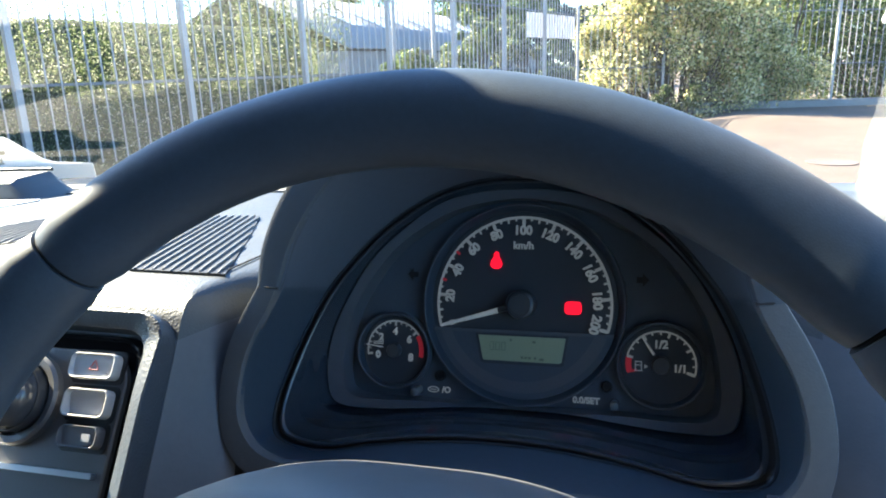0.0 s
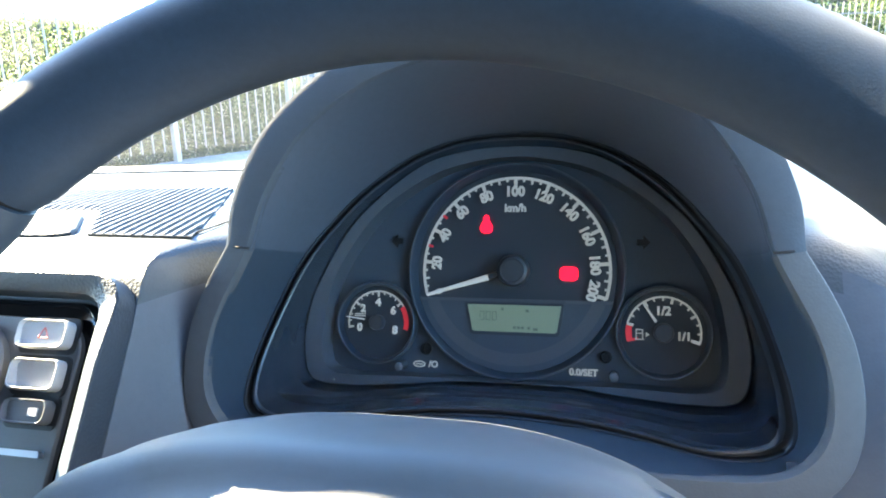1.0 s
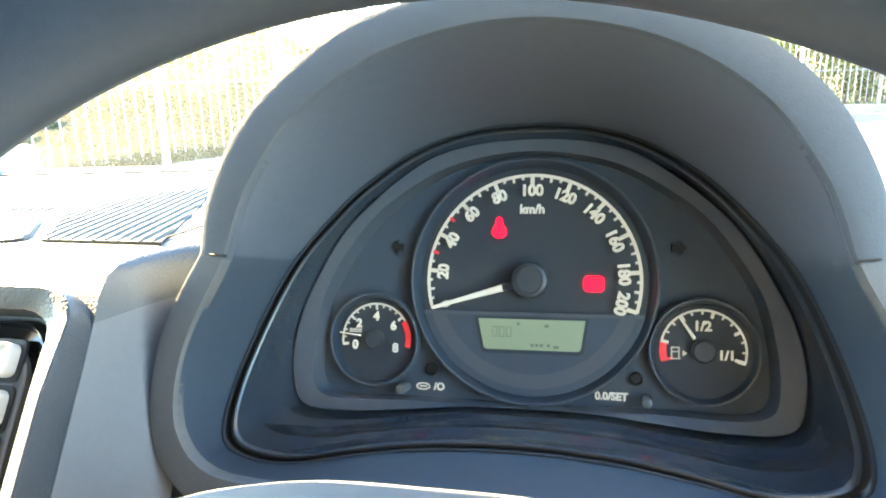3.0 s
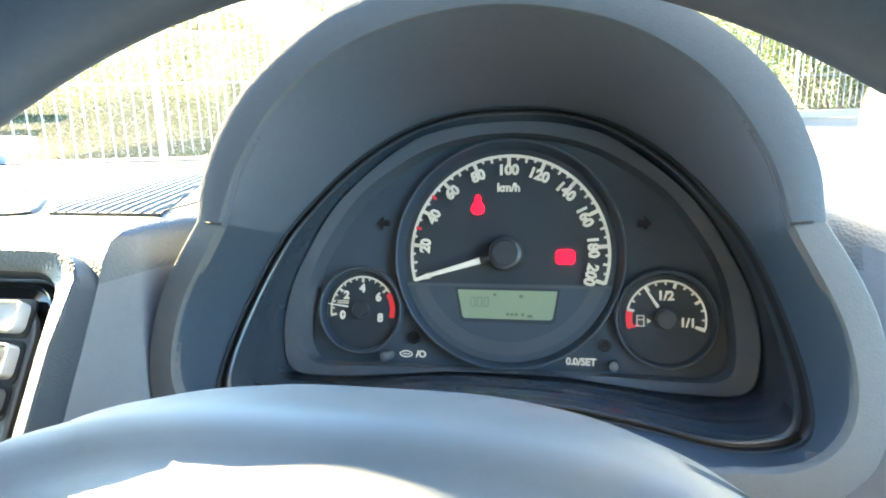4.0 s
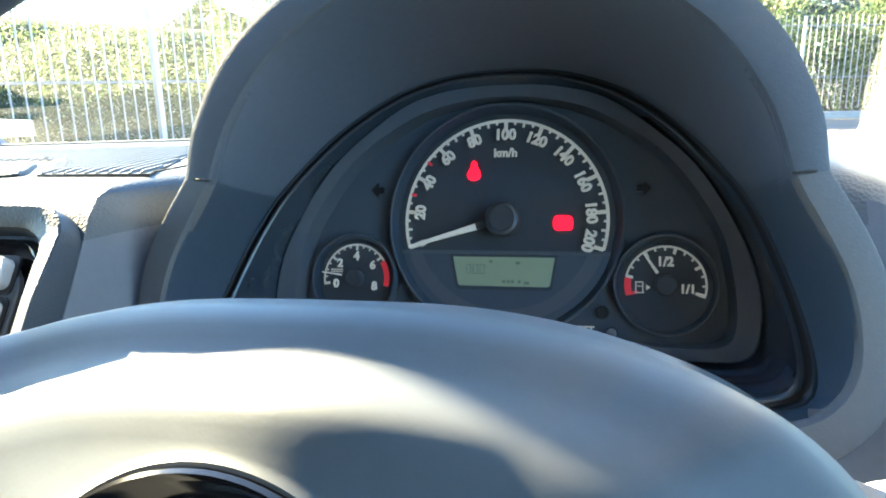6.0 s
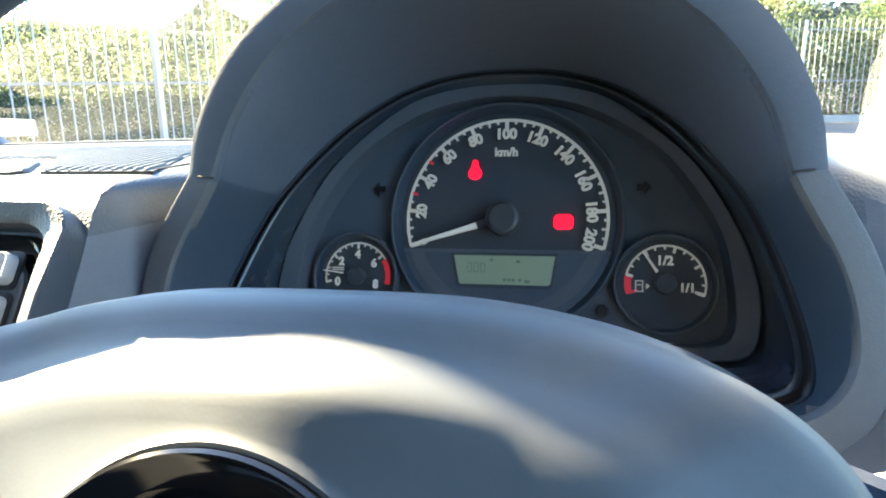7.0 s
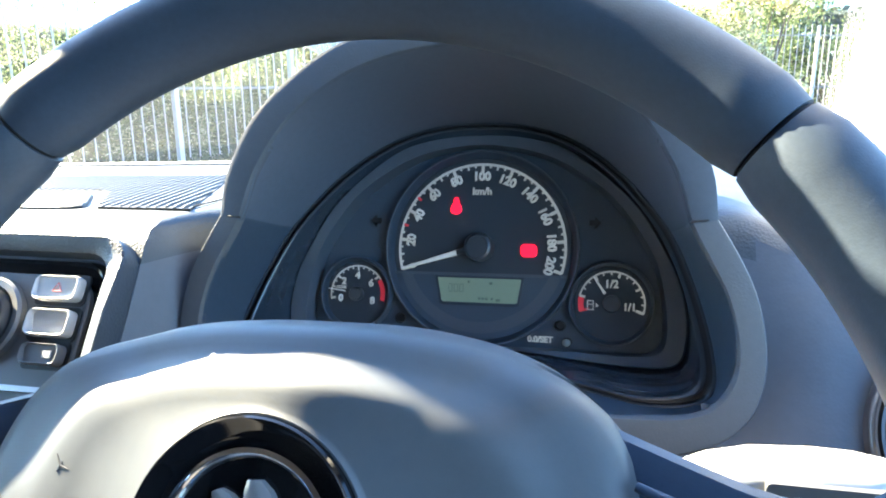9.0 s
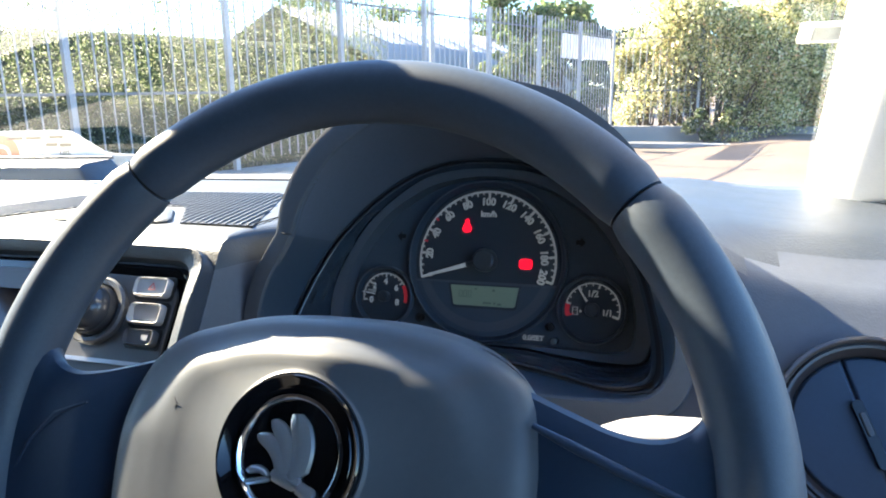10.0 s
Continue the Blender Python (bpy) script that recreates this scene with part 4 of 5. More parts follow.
tube(bm, [(-0.30, 0.016, 0.0375), (-0.1, 0.018, 0.0378), (0.10, 0.016, 0.0375)], 0.0022, 8)
part("rubber_seal", bm, TRIM, lg, "black rubber seal")

# unseen sheets added on the dashboard top, mirrored as pale veils in the windscreen
VEIL_GREY = plain("veil_grey", (0.18, 0.18, 0.175), 0.8, vary=0.05, scale=30)
for m, out, mat, label in ((pose(-0.50, 0.338, 0.0218, -5), [(-0.235, 0.022), (-0.150, -0.044), (0.20, -0.036), (0.20, 0.035), (-0.10, 0.05)], VEIL_GREY, "thin grey card added to mirror as a pale patch in the windscreen"),
                           (pose(-0.74, 0.10, 0.0334, -1), [(-0.19, -0.11), (0.13, -0.10), (0.165, 0.088), (-0.20, 0.086)], SHEET_WHITE, "plain white sheet added to mirror as glare in the windscreen")):
    ps = thing("paper_sheet", CAR @ m, label, "paper", "papers on the dashboard")
    bm = bmesh.new()
    loft(bm, [[(x, y, z) for x, y in out] for z in (-0.001, 0.0006)], True, True, True)
    part("sheet", bm, mat, ps, smooth=False)

# long strips added along the windscreen's foot, mirrored as pale bands in it
ds = thing("demister_strip", CAR @ pose(-0.44, 0.262, 0.0272, -3.5), "long pale strips added to mirror as bands in the windscreen", "vent")
for y0, y1 in ((-0.015, 0.004), (0.008, 0.014)):
    bm = bmesh.new()
    box(bm, -0.17, 0.15, y0, y1, -0.002, 0.0016)
    bevelled(part("strip", bm, VEIL_GREY, ds, smooth=False), 0.0008)
bm = bmesh.new()
box(bm, -0.168, 0.148, 0.0042, 0.0078, -0.004, 0.0004)
part("slot", bm, DIM, ds, "dark slot", smooth=False)

# seam line beside the hood
sm = thing("dash_panel_seam", CAR @ pose(-0.16, -0.03, 0.034), "fine panel joint in the dashboard top", "panel joint")
bm = bmesh.new()
tube(bm, [(-0.013, -0.035, 0.0004), (-0.008, 0.005, 0.0006), (-0.004, 0.03, 0.0004), (-0.002, 0.06, 0.0)], 0.0006, 6)
part("joint", bm, SEAM, sm)


def make_console():
    m = CAR @ pose(0, -0.136, 0, -34.0)
    th = thing("switch_console", m @ pose(-0.26, 0, -0.1), "centre console panel with grey push buttons in a black frame", "console")
    dx, dz = 0.26, 0.1

    def cp(name, bm, material, label="", parent=th, smooth=True):
        bmesh.ops.translate(bm, vec=(dx, 0, dz), verts=bm.verts)
        return part(name, bm, material, parent, label, smooth)
    # outlines run from the lower right up, round the corner and off to the left
    def edge(inset, low=-0.10, left=-0.50):
        r = 0.018
        xr = lambda z: -0.1785 - inset
        zt = 0.0245 - inset
        pts = [(xr(low), low), (xr(-0.06), -0.06), (xr(-0.03), -0.03), (xr(-0.015), -0.015), (xr(zt - r), zt - r)]
        for k in range(1, 7):
            a = radians(15 * k)
            pts.append((xr(zt - r) - r + r * math.cos(a) , zt - r + r * math.sin(a)))
        pts += [(-0.26, zt + 0.001), (-0.345, zt + 0.0015), (left, zt + 0.001)]
        return pts
    bm = bmesh.new()
    proud = lambda z: 0.0045 * max(0.0, min(1.0, (0.016 - z) / 0.016))
    loft(bm, [[(x, y - (proud(z) if y < 0.001 else 0.0), z) for x, z in edge(i)] for i, y in ((-0.0060, 0.012), (-0.0060, -0.0035), (-0.0056, -0.0056), (-0.0046, -0.0062), (-0.0012, -0.0050), (0.0026, -0.0034), (0.0041, -0.0022), (0.0050, 0.0030), (0.0062, 0.0085))], closed=False)
    cp("bezel", bm, DASH, "grained sunlit bezel")
    bm = bmesh.new()
    loft(bm, [[(x, y, z) for x, z in edge(i)] for i, y in ((0.0058, 0.008), (0.0074, 0.0045), (0.0086, 0.0012), (0.0104, 0.0046), (0.0172, 0.006))], closed=False)
    cp("frame", bm, GLOSS, "glossy black frame")
    pan = edge(0.0165, -0.10)
    bm = bmesh.new()
    prism(bm, pan + [(-0.50, -0.10)], 0.0022, 0.010)
    bevelled(cp("panel", bm, PANEL, "satin grey panel"), 0.0012)
    # buttons: a raised rim round a dished face
    def button(x0, x1, z0, z1, name, label, dish=0.004, material=BUTTON):
        r = 0.0035
        ring = rounded_rect(x0, x1, z0, z1, r, 4)
        cx, cz = (x0 + x1) / 2, (z0 + z1) / 2
        sh = lambda g: [(cx + (x - cx) * g, z) if g == 1 else (cx + (x - cx) * g, cz + (z - cz) * (g - 0.06)) for x, z in ring]
        bm = bmesh.new()
        loft(bm, [[(x, 0.003, z) for x, z in sh(1)], [(x, -0.0035, z) for x, z in sh(1)], [(x, -0.0048, z) for x, z in sh(0.97)], [(x, -0.0046, z) for x, z in sh(0.93)], [(x, -0.0046 + dish * (0.35 + 0.65 * (z1 - z) / (z1 - z0)) * (1 if z > z0 + 0.002 else 0.5), z) for x, z in sh(0.88)]], True, True, True)
        b = cp(name, bm, material, label)
        bm = bmesh.new()
        gap = rounded_rect(x0 - 0.0022, x1 + 0.0022, z0 - 0.0022, z1 + 0.0022, r, 4)
        prism(bm, gap, 0.0016, 0.0030)
        cp("button_gap", bm, DIM, "", b)
        return b
    hz = button(-0.2293, -0.1998, -0.0078, 0.0062, "hazard_button", "grey button with a faint red triangle", 0.0028)
    bm = bmesh.new()
    for k in range(3):
        a0, a1 = radians(90 + 120 * k), radians(210 + 120 * k)
        tube(bm, [(-0.2135 + 0.0034 * math.cos(a0), -0.0034, -0.0012 + 0.0034 * math.sin(a0)), (-0.2135 + 0.0034 * math.cos(a1), -0.0034, -0.0012 + 0.0034 * math.sin(a1))], 0.00035, 6)
    cp("triangle", bm, RED_INK, "red warning triangle", hz)
    button(-0.2275, -0.1992, -0.0282, -0.0130, "rocker_button", "grey dished push button", 0.0065)
    # this button's darker colour stands in for the knob's shadow
    b3 = button(-0.2253, -0.1998, -0.0438, -0.0322, "window_button", "heated screen button, darkened for the knob's shadow", 0.004, BUTTON_SHADED)
    bm = bmesh.new()
    box(bm, -0.2090, -0.2040, -0.0048, -0.0040, -0.0402, -0.0364)
    cp("button_symbol", bm, BUTTON, "small grey symbol", b3, False)
    # round heater knob
    kx, kz = -0.2590, -0.0210
    bm = bmesh.new()
    turned(bm, kx, kz, [(0.0255, 0.004), (0.0255, -0.002), (0.0240, -0.0035), (0.0205, -0.003), (0.0195, 0.002), (0.0001, 0.002)], 56)
    kn = cp("knob_base", bm, PANEL, "grey knob surround")
    bm = bmesh.new()
    turned(bm, kx, kz, [(0.0175, 0.002), (0.0175, -0.012), (0.0165, -0.0165), (0.0130, -0.0200), (0.0001, -0.0212)], 48)
    cp("knob", bm, KNOB, "polished black round knob", kn)
    bm = bmesh.new()
    turned(bm, kx, kz, [(0.0182, 0.0), (0.0188, -0.004), (0.0182, -0.008), (0.0176, -0.008)], 48)
    cp("knob_grip", bm, TRIM, "black grip ring", kn)
    # second panel joint and radio slot further to the middle
    bm = bmesh.new()
    prism(bm, rounded_rect(-0.48, -0.305, -0.085, -0.0085, 0.004), 0.0006, 0.003)
    rd = cp("radio", bm, GLOSS, "gloss black radio front")
    for k in range(4):
        bm = bmesh.new()
        prism(bm, rounded_rect(-0.322, -0.309, -0.080 + k * 0.018, -0.067 + k * 0.018, 0.002), -0.0014, 0.001)
        cp("radio_button", bm, BUTTON, "", rd)
    bm = bmesh.new()
    prism(bm, rounded_rect(-0.300, -0.200, -0.0585, -0.0555, 0.0012), -0.001, 0.003)
    cp("lower_trim", bm, SATIN, "bright trim strip")
    return th


make_console()


def make_stalk():
    th = thing("indicator_stalk", CAR @ pose(0.05, -0.205, -0.045), "grey plastic indicator stalk lit by the sun", "stalk")
    prof = [(0.0, 0.006, 0.006), (0.045, 0.006, 0.007), (0.060, 0.007, 0.008), (0.070, 0.010, 0.012), (0.085, 0.0115, 0.0155), (0.105, 0.012, 0.0165), (0.118, 0.012, 0.0160), (0.128, 0.011, 0.0145), (0.132, 0.008, 0.011)]
    bm = bmesh.new()
    rings = []
    for x, ry, rz in prof:
        rings.append([(x, ry * math.copysign(abs(math.cos(a)) ** 0.55, math.cos(a)), 0.002 + 0.01 * x + rz * math.copysign(abs(math.sin(a)) ** 0.55, math.sin(a))) for a in np.linspace(0, 2 * math.pi, 25)[:-1]])
    loft(bm, rings, True, True, True)
    part("lever", bm, BUTTON, th)
    bm = bmesh.new()
    prism(bm, rounded_rect(0.087, 0.126, -0.008, 0.0150, 0.002), -0.0132, -0.009)
    f = part("switch_band", bm, PANEL, th, "lighter turning band")
    bm = bmesh.new()
    turned(bm, 0.097, 0.0075, [(0.0032, -0.0130), (0.0032, -0.0142), (0.0022, -0.0142), (0.0022, -0.0130)], 20)
    box(bm, 0.1005, 0.1035, -0.0142, -0.0130, 0.0049, 0.0055)
    box(bm, 0.1005, 0.1035, -0.0142, -0.0130, 0.0071, 0.0077)
    box(bm, 0.1005, 0.1035, -0.0142, -0.0130, 0.0093, 0.0099)
    part("lamp_symbol", bm, MARK, f, "white lamp symbol")
    return th


make_stalk()

# steering column cover
cc = thing("column_cover", CAR @ pose(0, -0.17, -0.16), "dark grey plastic steering column cover", "column cover")
bm = bmesh.new()
rings = []
for y, w, h in ((0.09, 0.085, 0.085), (0.03, 0.078, 0.083), (-0.03, 0.066, 0.078), (-0.06, 0.058, 0.072), (-0.065, 0.050, 0.066)):
    rings.append([(w * math.copysign(abs(math.cos(a)) ** 0.7, math.cos(a)), y, 0.01 + h * math.copysign(abs(math.sin(a)) ** 0.7, math.sin(a))) for a in np.linspace(0, 2 * math.pi, 41)[:-1]])
loft(bm, rings, True, False, True)
part("upper_shell", bm, FLANGE, cc)
bm = bmesh.new()
tube(bm, [(0.0375, 0.06, 0.0935), (0.0375, 0.0, 0.0905), (0.0375, -0.045, 0.084)], 0.0006, 6)
part("shell_joint", bm, SEAM, cc, "fine joint")


def make_side_vent():
    m = CAR @ pose(0.2500, -0.128, -0.057, -31, 0, 0)
    th = thing("round_air_vent", m, "round black air vent with a slim ring", "air vent")
    bm = bmesh.new()
    turned(bm, 0, 0, [(0.0525, 0.03), (0.0525, 0.0), (0.0515, -0.0022), (0.0500, -0.003), (0.0488, -0.0022), (0.0484, 0.0004), (0.0478, 0.0004), (0.0470, -0.0016), (0.0455, -0.0012), (0.0425, 0.003), (0.0415, 0.008), (0.0412, 0.02)], 80)
    part("ring", bm, plain("vent_ring", (0.05, 0.04, 0.038), 0.3, vary=0.15, scale=40), th, "dark satin ring")
    for a0, a1, lab in ((111, 284, "left flap"), (-73, 109, "right flap")):
        bm = bmesh.new()
        pts = [(0.0412 * math.cos(radians(a0 + (a1 - a0) * i / 30)), 0.0412 * math.sin(radians(a0 + (a1 - a0) * i / 30))) for i in range(31)]
        prism(bm, pts, 0.0035 if a0 > 0 else 0.0055, 0.016)
        bevelled(part("flap", bm, SPOKE, th, "smooth blue-black vent flap"), 0.0015)
    bm = bmesh.new()
    lean = Matrix.Translation((-0.003, 0, 0)) @ Matrix.Rotation(radians(-20.7), 4, "Y")
    prism(bm, rounded_rect(-0.0028, 0.0028, -0.021, 0.017, 0.0026), -0.001, 0.006)
    bmesh.ops.transform(bm, matrix=lean, verts=bm.verts)
    s = part("slider", bm, GLOSS, th, "black slider")
    bm = bmesh.new()
    prism(bm, rounded_rect(-0.0013, 0.0013, -0.003, 0.010, 0.0012), -0.003, -0.0005)
    bmesh.ops.transform(bm, matrix=lean, verts=bm.verts)
    part("slider_grip", bm, PANEL, s, "bright grip")
    return th


make_side_vent()


def on_glass(x, z, lift=0.004):
    """A spot just inside the windscreen."""
    k = (x + 0.345) / 0.7
    lo, hi = 0.0, 1.0
    for _ in range(30):
        v = (lo + hi) / 2
        if -0.02 + 0.47 * v + 0.025 * math.sin(math.pi * v) < z:
            lo = v
        else:
            hi = v
    y0, y1 = 0.47 - 0.10 * k * k, -0.22 - 0.03 * k * k
    return Vector((x, y0 + (y1 - y0) * v - lift, z - lift * 0.6))


PAPER = plain("cream_card", (0.80, 0.74, 0.62), 0.8, vary=0.04, scale=30)
INK = plain("brown_ink", (0.30, 0.25, 0.16), 0.8)
ORANGE = plain("orange_ink", (0.70, 0.32, 0.18), 0.8, vary=0.06)
card = thing("paper_card", CAR @ pose(-0.80, 0.335, 0.018, -12, 0, 8), "cream paper card with faint print propped at the windscreen", "card")
bm = bmesh.new()
prism(bm, [(-0.19, 0.012), (0.150, 0.014), (0.146, 0.034), (0.088, 0.038), (0.070, 0.043), (0.024, 0.069), (0.010, 0.076), (-0.008, 0.078), (-0.19, 0.079)], -0.0006, 0.0006)
part("sheet", bm, PAPER, card, smooth=False)
lettering("text", "Ltd.", 0.014, Matrix.Translation((0.000, -0.0009, 0.0415)) @ UPRIGHT, INK, card)
for x0, x1, z, h in ((-0.036, -0.014, 0.051, 0.006), (-0.010, 0.012, 0.050, 0.006), (-0.110, -0.080, 0.063, 0.005), (-0.074, -0.045, 0.063, 0.005), (-0.030, -0.004, 0.064, 0.005)):
    bm = bmesh.new()
    box(bm, x0, x1, -0.0012, -0.0005, z, z + h)
    part("print_bar", bm, INK, card, smooth=False)
bm = bmesh.new()
turned(bm, -0.122, 0.036, [(0.0001, -0.0007), (0.014, -0.0007)], 24)
turned(bm, -0.122, 0.036, [(0.020, -0.0007), (0.036, -0.0007)], 32)
part("print_mark", bm, ORANGE, card, "orange round print", smooth=False)

# tag on the glass near the pillar
tag = thing("windscreen_tag", CAR @ Matrix.Translation(on_glass(0.262, 0.176, 0.008)) @ pose(0, 0, 0, 55), "small clear plastic tag holder stuck to the windscreen", "tag")
bm = bmesh.new()
prism(bm, rounded_rect(-0.022, 0.022, -0.012, 0.012, 0.002), -0.003, 0.0)
part("holder", bm, plain("tag_plastic", (0.72, 0.74, 0.76), 0.3, vary=0.05), tag)
bm = bmesh.new()
prism(bm, rounded_rect(-0.011, 0.019, -0.008, 0.009, 0.001), -0.0040, -0.003)
part("insert", bm, plain("tag_insert", (0.30, 0.33, 0.33), 0.5, vary=0.2, scale=80), tag, "grey paper insert")

# ---- outside ----
def ground_mat(name, a, b, scale, rough=0.95, bump=0.4):
    m, n, l, bs = nodes_of(name)
    big, small = noise_tex(n, l, scale), noise_tex(n, l, scale * 40, 5)
    ad = n.new("ShaderNodeMath")
    ad.operation = "MULTIPLY_ADD"
    ad.inputs[1].default_value = 0.45
    l.new(small, ad.inputs[0])
    sc = n.new("ShaderNodeMath")
    sc.operation = "MULTIPLY"
    sc.inputs[1].default_value = 0.55
    l.new(big, sc.inputs[0])
    l.new(sc.outputs[0], ad.inputs[2])
    l.new(link_ramp(n, l, ad.outputs[0], [(0.35, a), (0.68, b)]), bs.inputs["Base Color"])
    bs.inputs["Roughness"].default_value = rough
    bump_into(n, l, bs, small, bump, 0.01)
    return m


TARMAC = ground_mat("worn_tarmac", (0.105, 0.080, 0.064), (0.170, 0.130, 0.106), 0.7)
CONCRETE = ground_mat("grey_concrete", (0.16, 0.16, 0.16), (0.30, 0.29, 0.28), 1.6)
GALV = plain("galvanised_steel", (0.36, 0.35, 0.35), 0.5, 0.12, vary=0.12, scale=6)
RAIL = plain("weathered_rail", (0.17, 0.18, 0.20), 0.7, 0.2, vary=0.15, scale=6)
def thin_sheet(m, clear):
    """Lets part of the light straight through, to weaken the shadow the surface casts."""
    n, l = m.node_tree.nodes, m.node_tree.links
    out = n["Material Output"]
    mx, tr = n.new("ShaderNodeMixShader"), n.new("ShaderNodeBsdfTransparent")
    mx.inputs[0].default_value = clear
    l.new(out.inputs["Surface"].links[0].from_socket, mx.inputs[1])
    l.new(tr.outputs[0], mx.inputs[2])
    l.new(mx.outputs[0], out.inputs["Surface"])
    return m


# half transparent only so that its shadow on the yard stays faint
SIGN = thin_sheet(plain("white_sign_board", (0.80, 0.80, 0.86), 0.5, vary=0.04, scale=3), 0.5)


def leaf_mat(name, stops):
    m, n, l, b = nodes_of(name)
    g = n.new("ShaderNodeNewGeometry")
    l.new(link_ramp(n, l, g.outputs["Random Per Island"], stops), b.inputs["Base Color"])
    b.inputs["Roughness"].default_value = 0.45
    b.inputs["Transmission Weight"].default_value = 0.0
    b.inputs["Subsurface Weight"].default_value = 0.0
    tl, mx = n.new("ShaderNodeBsdfTranslucent"), n.new("ShaderNodeMixShader")
    l.new(link_ramp(n, l, g.outputs["Random Per Island"], [(p, shades(c, 1.3)) for p, c in stops]), tl.inputs[0])
    mx.inputs[0].default_value = 0.56
    l.new(b.outputs[0], mx.inputs[1])
    l.new(tl.outputs[0], mx.inputs[2])
    l.new(mx.outputs[0], n["Material Output"].inputs["Surface"])
    return m


HEDGE = leaf_mat("hedge_leaves", [(0.0, (0.020, 0.036, 0.012)), (0.3, (0.052, 0.078, 0.024)), (0.6, (0.125, 0.15, 0.06)), (0.82, (0.22, 0.23, 0.125)), (1.0, (0.46, 0.46, 0.36))])
BUSH = leaf_mat("bush_leaves", [(0.0, (0.07, 0.10, 0.04)), (0.25, (0.20, 0.22, 0.09)), (0.48, (0.46, 0.45, 0.19)), (0.70, (0.74, 0.67, 0.34)), (0.88, (0.88, 0.83, 0.58)), (1.0, (0.66, 0.40, 0.24))])
FAR_LEAF = leaf_mat("tree_leaves", [(0.0, (0.04, 0.07, 0.025)), (0.5, (0.10, 0.14, 0.05)), (0.85, (0.20, 0.23, 0.09)), (1.0, (0.32, 0.33, 0.17))])
BARK = plain("bark", (0.10, 0.08, 0.06), 0.9, vary=0.3, scale=12, bump=0.6, bump_scale=60, bump_depth=0.01)

def ground_z(x, y):
    """The yard rises gently towards the far right, and levels out again beyond."""
    ramp = lambda t: max(0.0, min(1.0, t)) ** 2 * (3 - 2 * max(0.0, min(1.0, t)))
    return 0.2 * ramp(x / 2.5) * ramp((y - 8) / 5) * (1 - ramp((x - 15) / 45)) * (1 - ramp((y - 30) / 60))


bm = bmesh.new()
GX = [-900, -200, -60, -20, -8, -4, -2] + [0.25 * i - 1 for i in range(25)] + [6, 8, 10, 15, 25, 40, 60, 200, 900]
GY = [-300, -60, -10, 0, 4, 6, 7] + [8 + 0.5 * i for i in range(15)] + [16, 18, 22, 30, 45, 60, 90, 200, 600, 1500]
n = len(GX)
rows = [[bm.verts.new((x, y, ground_z(x, y))) for x in GX] for y in GY]
for a, b in zip(rows, rows[1:]):
    for i in range(n - 1):
        bm.faces.new((a[i], a[i + 1], b[i + 1], b[i]))
tagged(part("ground", bm, TARMAC, None, "worn pinkish tarmac yard in full sun", smooth=False), category="ground", kind="structure")


def leaf_cloud(bm_lists, rng, place, count, size):
    """Small bent leaves: place(rng) gives a spot and its outward way."""
    V, F = bm_lists
    for _ in range(count):
        p, w = place(rng)
        d = Vector((rng.gauss(0, 1), rng.gauss(0, 1), rng.gauss(0, 0.7))) + w * 0.8
        d.normalize()
        s = d.orthogonal().normalized()
        s = (Matrix.Rotation(rng.uniform(0, 6.28), 3, d) @ s)
        t = d.cross(s)
        k = size * rng.uniform(0.6, 1.3)
        i = len(V)
        V.extend([p - s * k * 0.5, p + t * k * 0.28 + d * k * 0.06, p + s * k * 0.5, p - t * k * 0.28 + d * k * 0.06])
        F.append((i, i + 1, i + 2, i + 3))


def mesh_part(name, V, F, material, parent, label="", kind=""):
    me = bpy.data.meshes.new(name)
    me.from_pydata([tuple(v) for v in V], [], F)
    me.materials.append(material)
    ob = new(name, me)
    ob.parent = parent
    return tagged(ob, label, kind=kind)


# fence lines: posts every stride along the left run, then across
EYE0 = Vector((0.13, -0.52, 0))
P7 = EYE0 + Vector((-1.03, 13.6, 0))
RUN = Vector((-0.4687, -1.359, 0))


def make_fence_bay(name, a, b, base, height, pales, label, group):
    """One bay: a post at a, two rails, and pales with pointed tops up to b."""
    th = thing(name, Matrix.Translation(a), label, "fence", group)
    d = b - a
    along = d.normalized()
    turn = Matrix.Rotation(math.atan2(along.y, along.x), 4, "Z")
    bm = bmesh.new()
    box(bm, -0.023, 0.023, -0.025, 0.03, 0.0, base + height - 0.02)
    bmesh.ops.transform(bm, matrix=turn, verts=bm.verts)
    part("post", bm, GALV, th, "galvanised steel post", smooth=False)
    for z in (base + 0.67, base + height - 0.2):
        bm = bmesh.new()
        box(bm, 0, d.length, 0.03, 0.042, z - 0.011, z + 0.011)
        bmesh.ops.transform(bm, matrix=turn, verts=bm.verts)
        part("rail", bm, RAIL, th, smooth=False)
    bm = bmesh.new()
    w = 0.0052
    prof = [(-w, 0.012, base + 0.05), (w, 0.012, base + 0.05), (w, 0.012, base + height - 0.05), (0, 0.012, base + height), (-w, 0.012, base + height - 0.05)]
    loft(bm, [[(x, y + k, z) for x, y, z in prof] for k in (0, 0.012)], True, True, True)
    bmesh.ops.transform(bm, matrix=turn, verts=bm.verts)
    first = part("pale", bm, GALV, th, smooth=False)
    for i in range(pales):
        at = along * d.length * (i + 1) / (pales + 1)
        if i == 0:
            first.location = at
        else:
            o = new("pale", first.data)
            o.parent, o.location = th, at
    return th


for k in range(0, 9):
    make_fence_bay("steel_fence", P7 + RUN * (k + 1), P7 + RUN * k, 0.43, 1.8, 12, "galvanised steel palisade fence bay with pointed pales", "palisade fence bays")

# the right-hand run: dwarf wall with the same fence on it
WALL_A = P7.copy()
WALL_B = Vector((3.86, 14.45, 0))
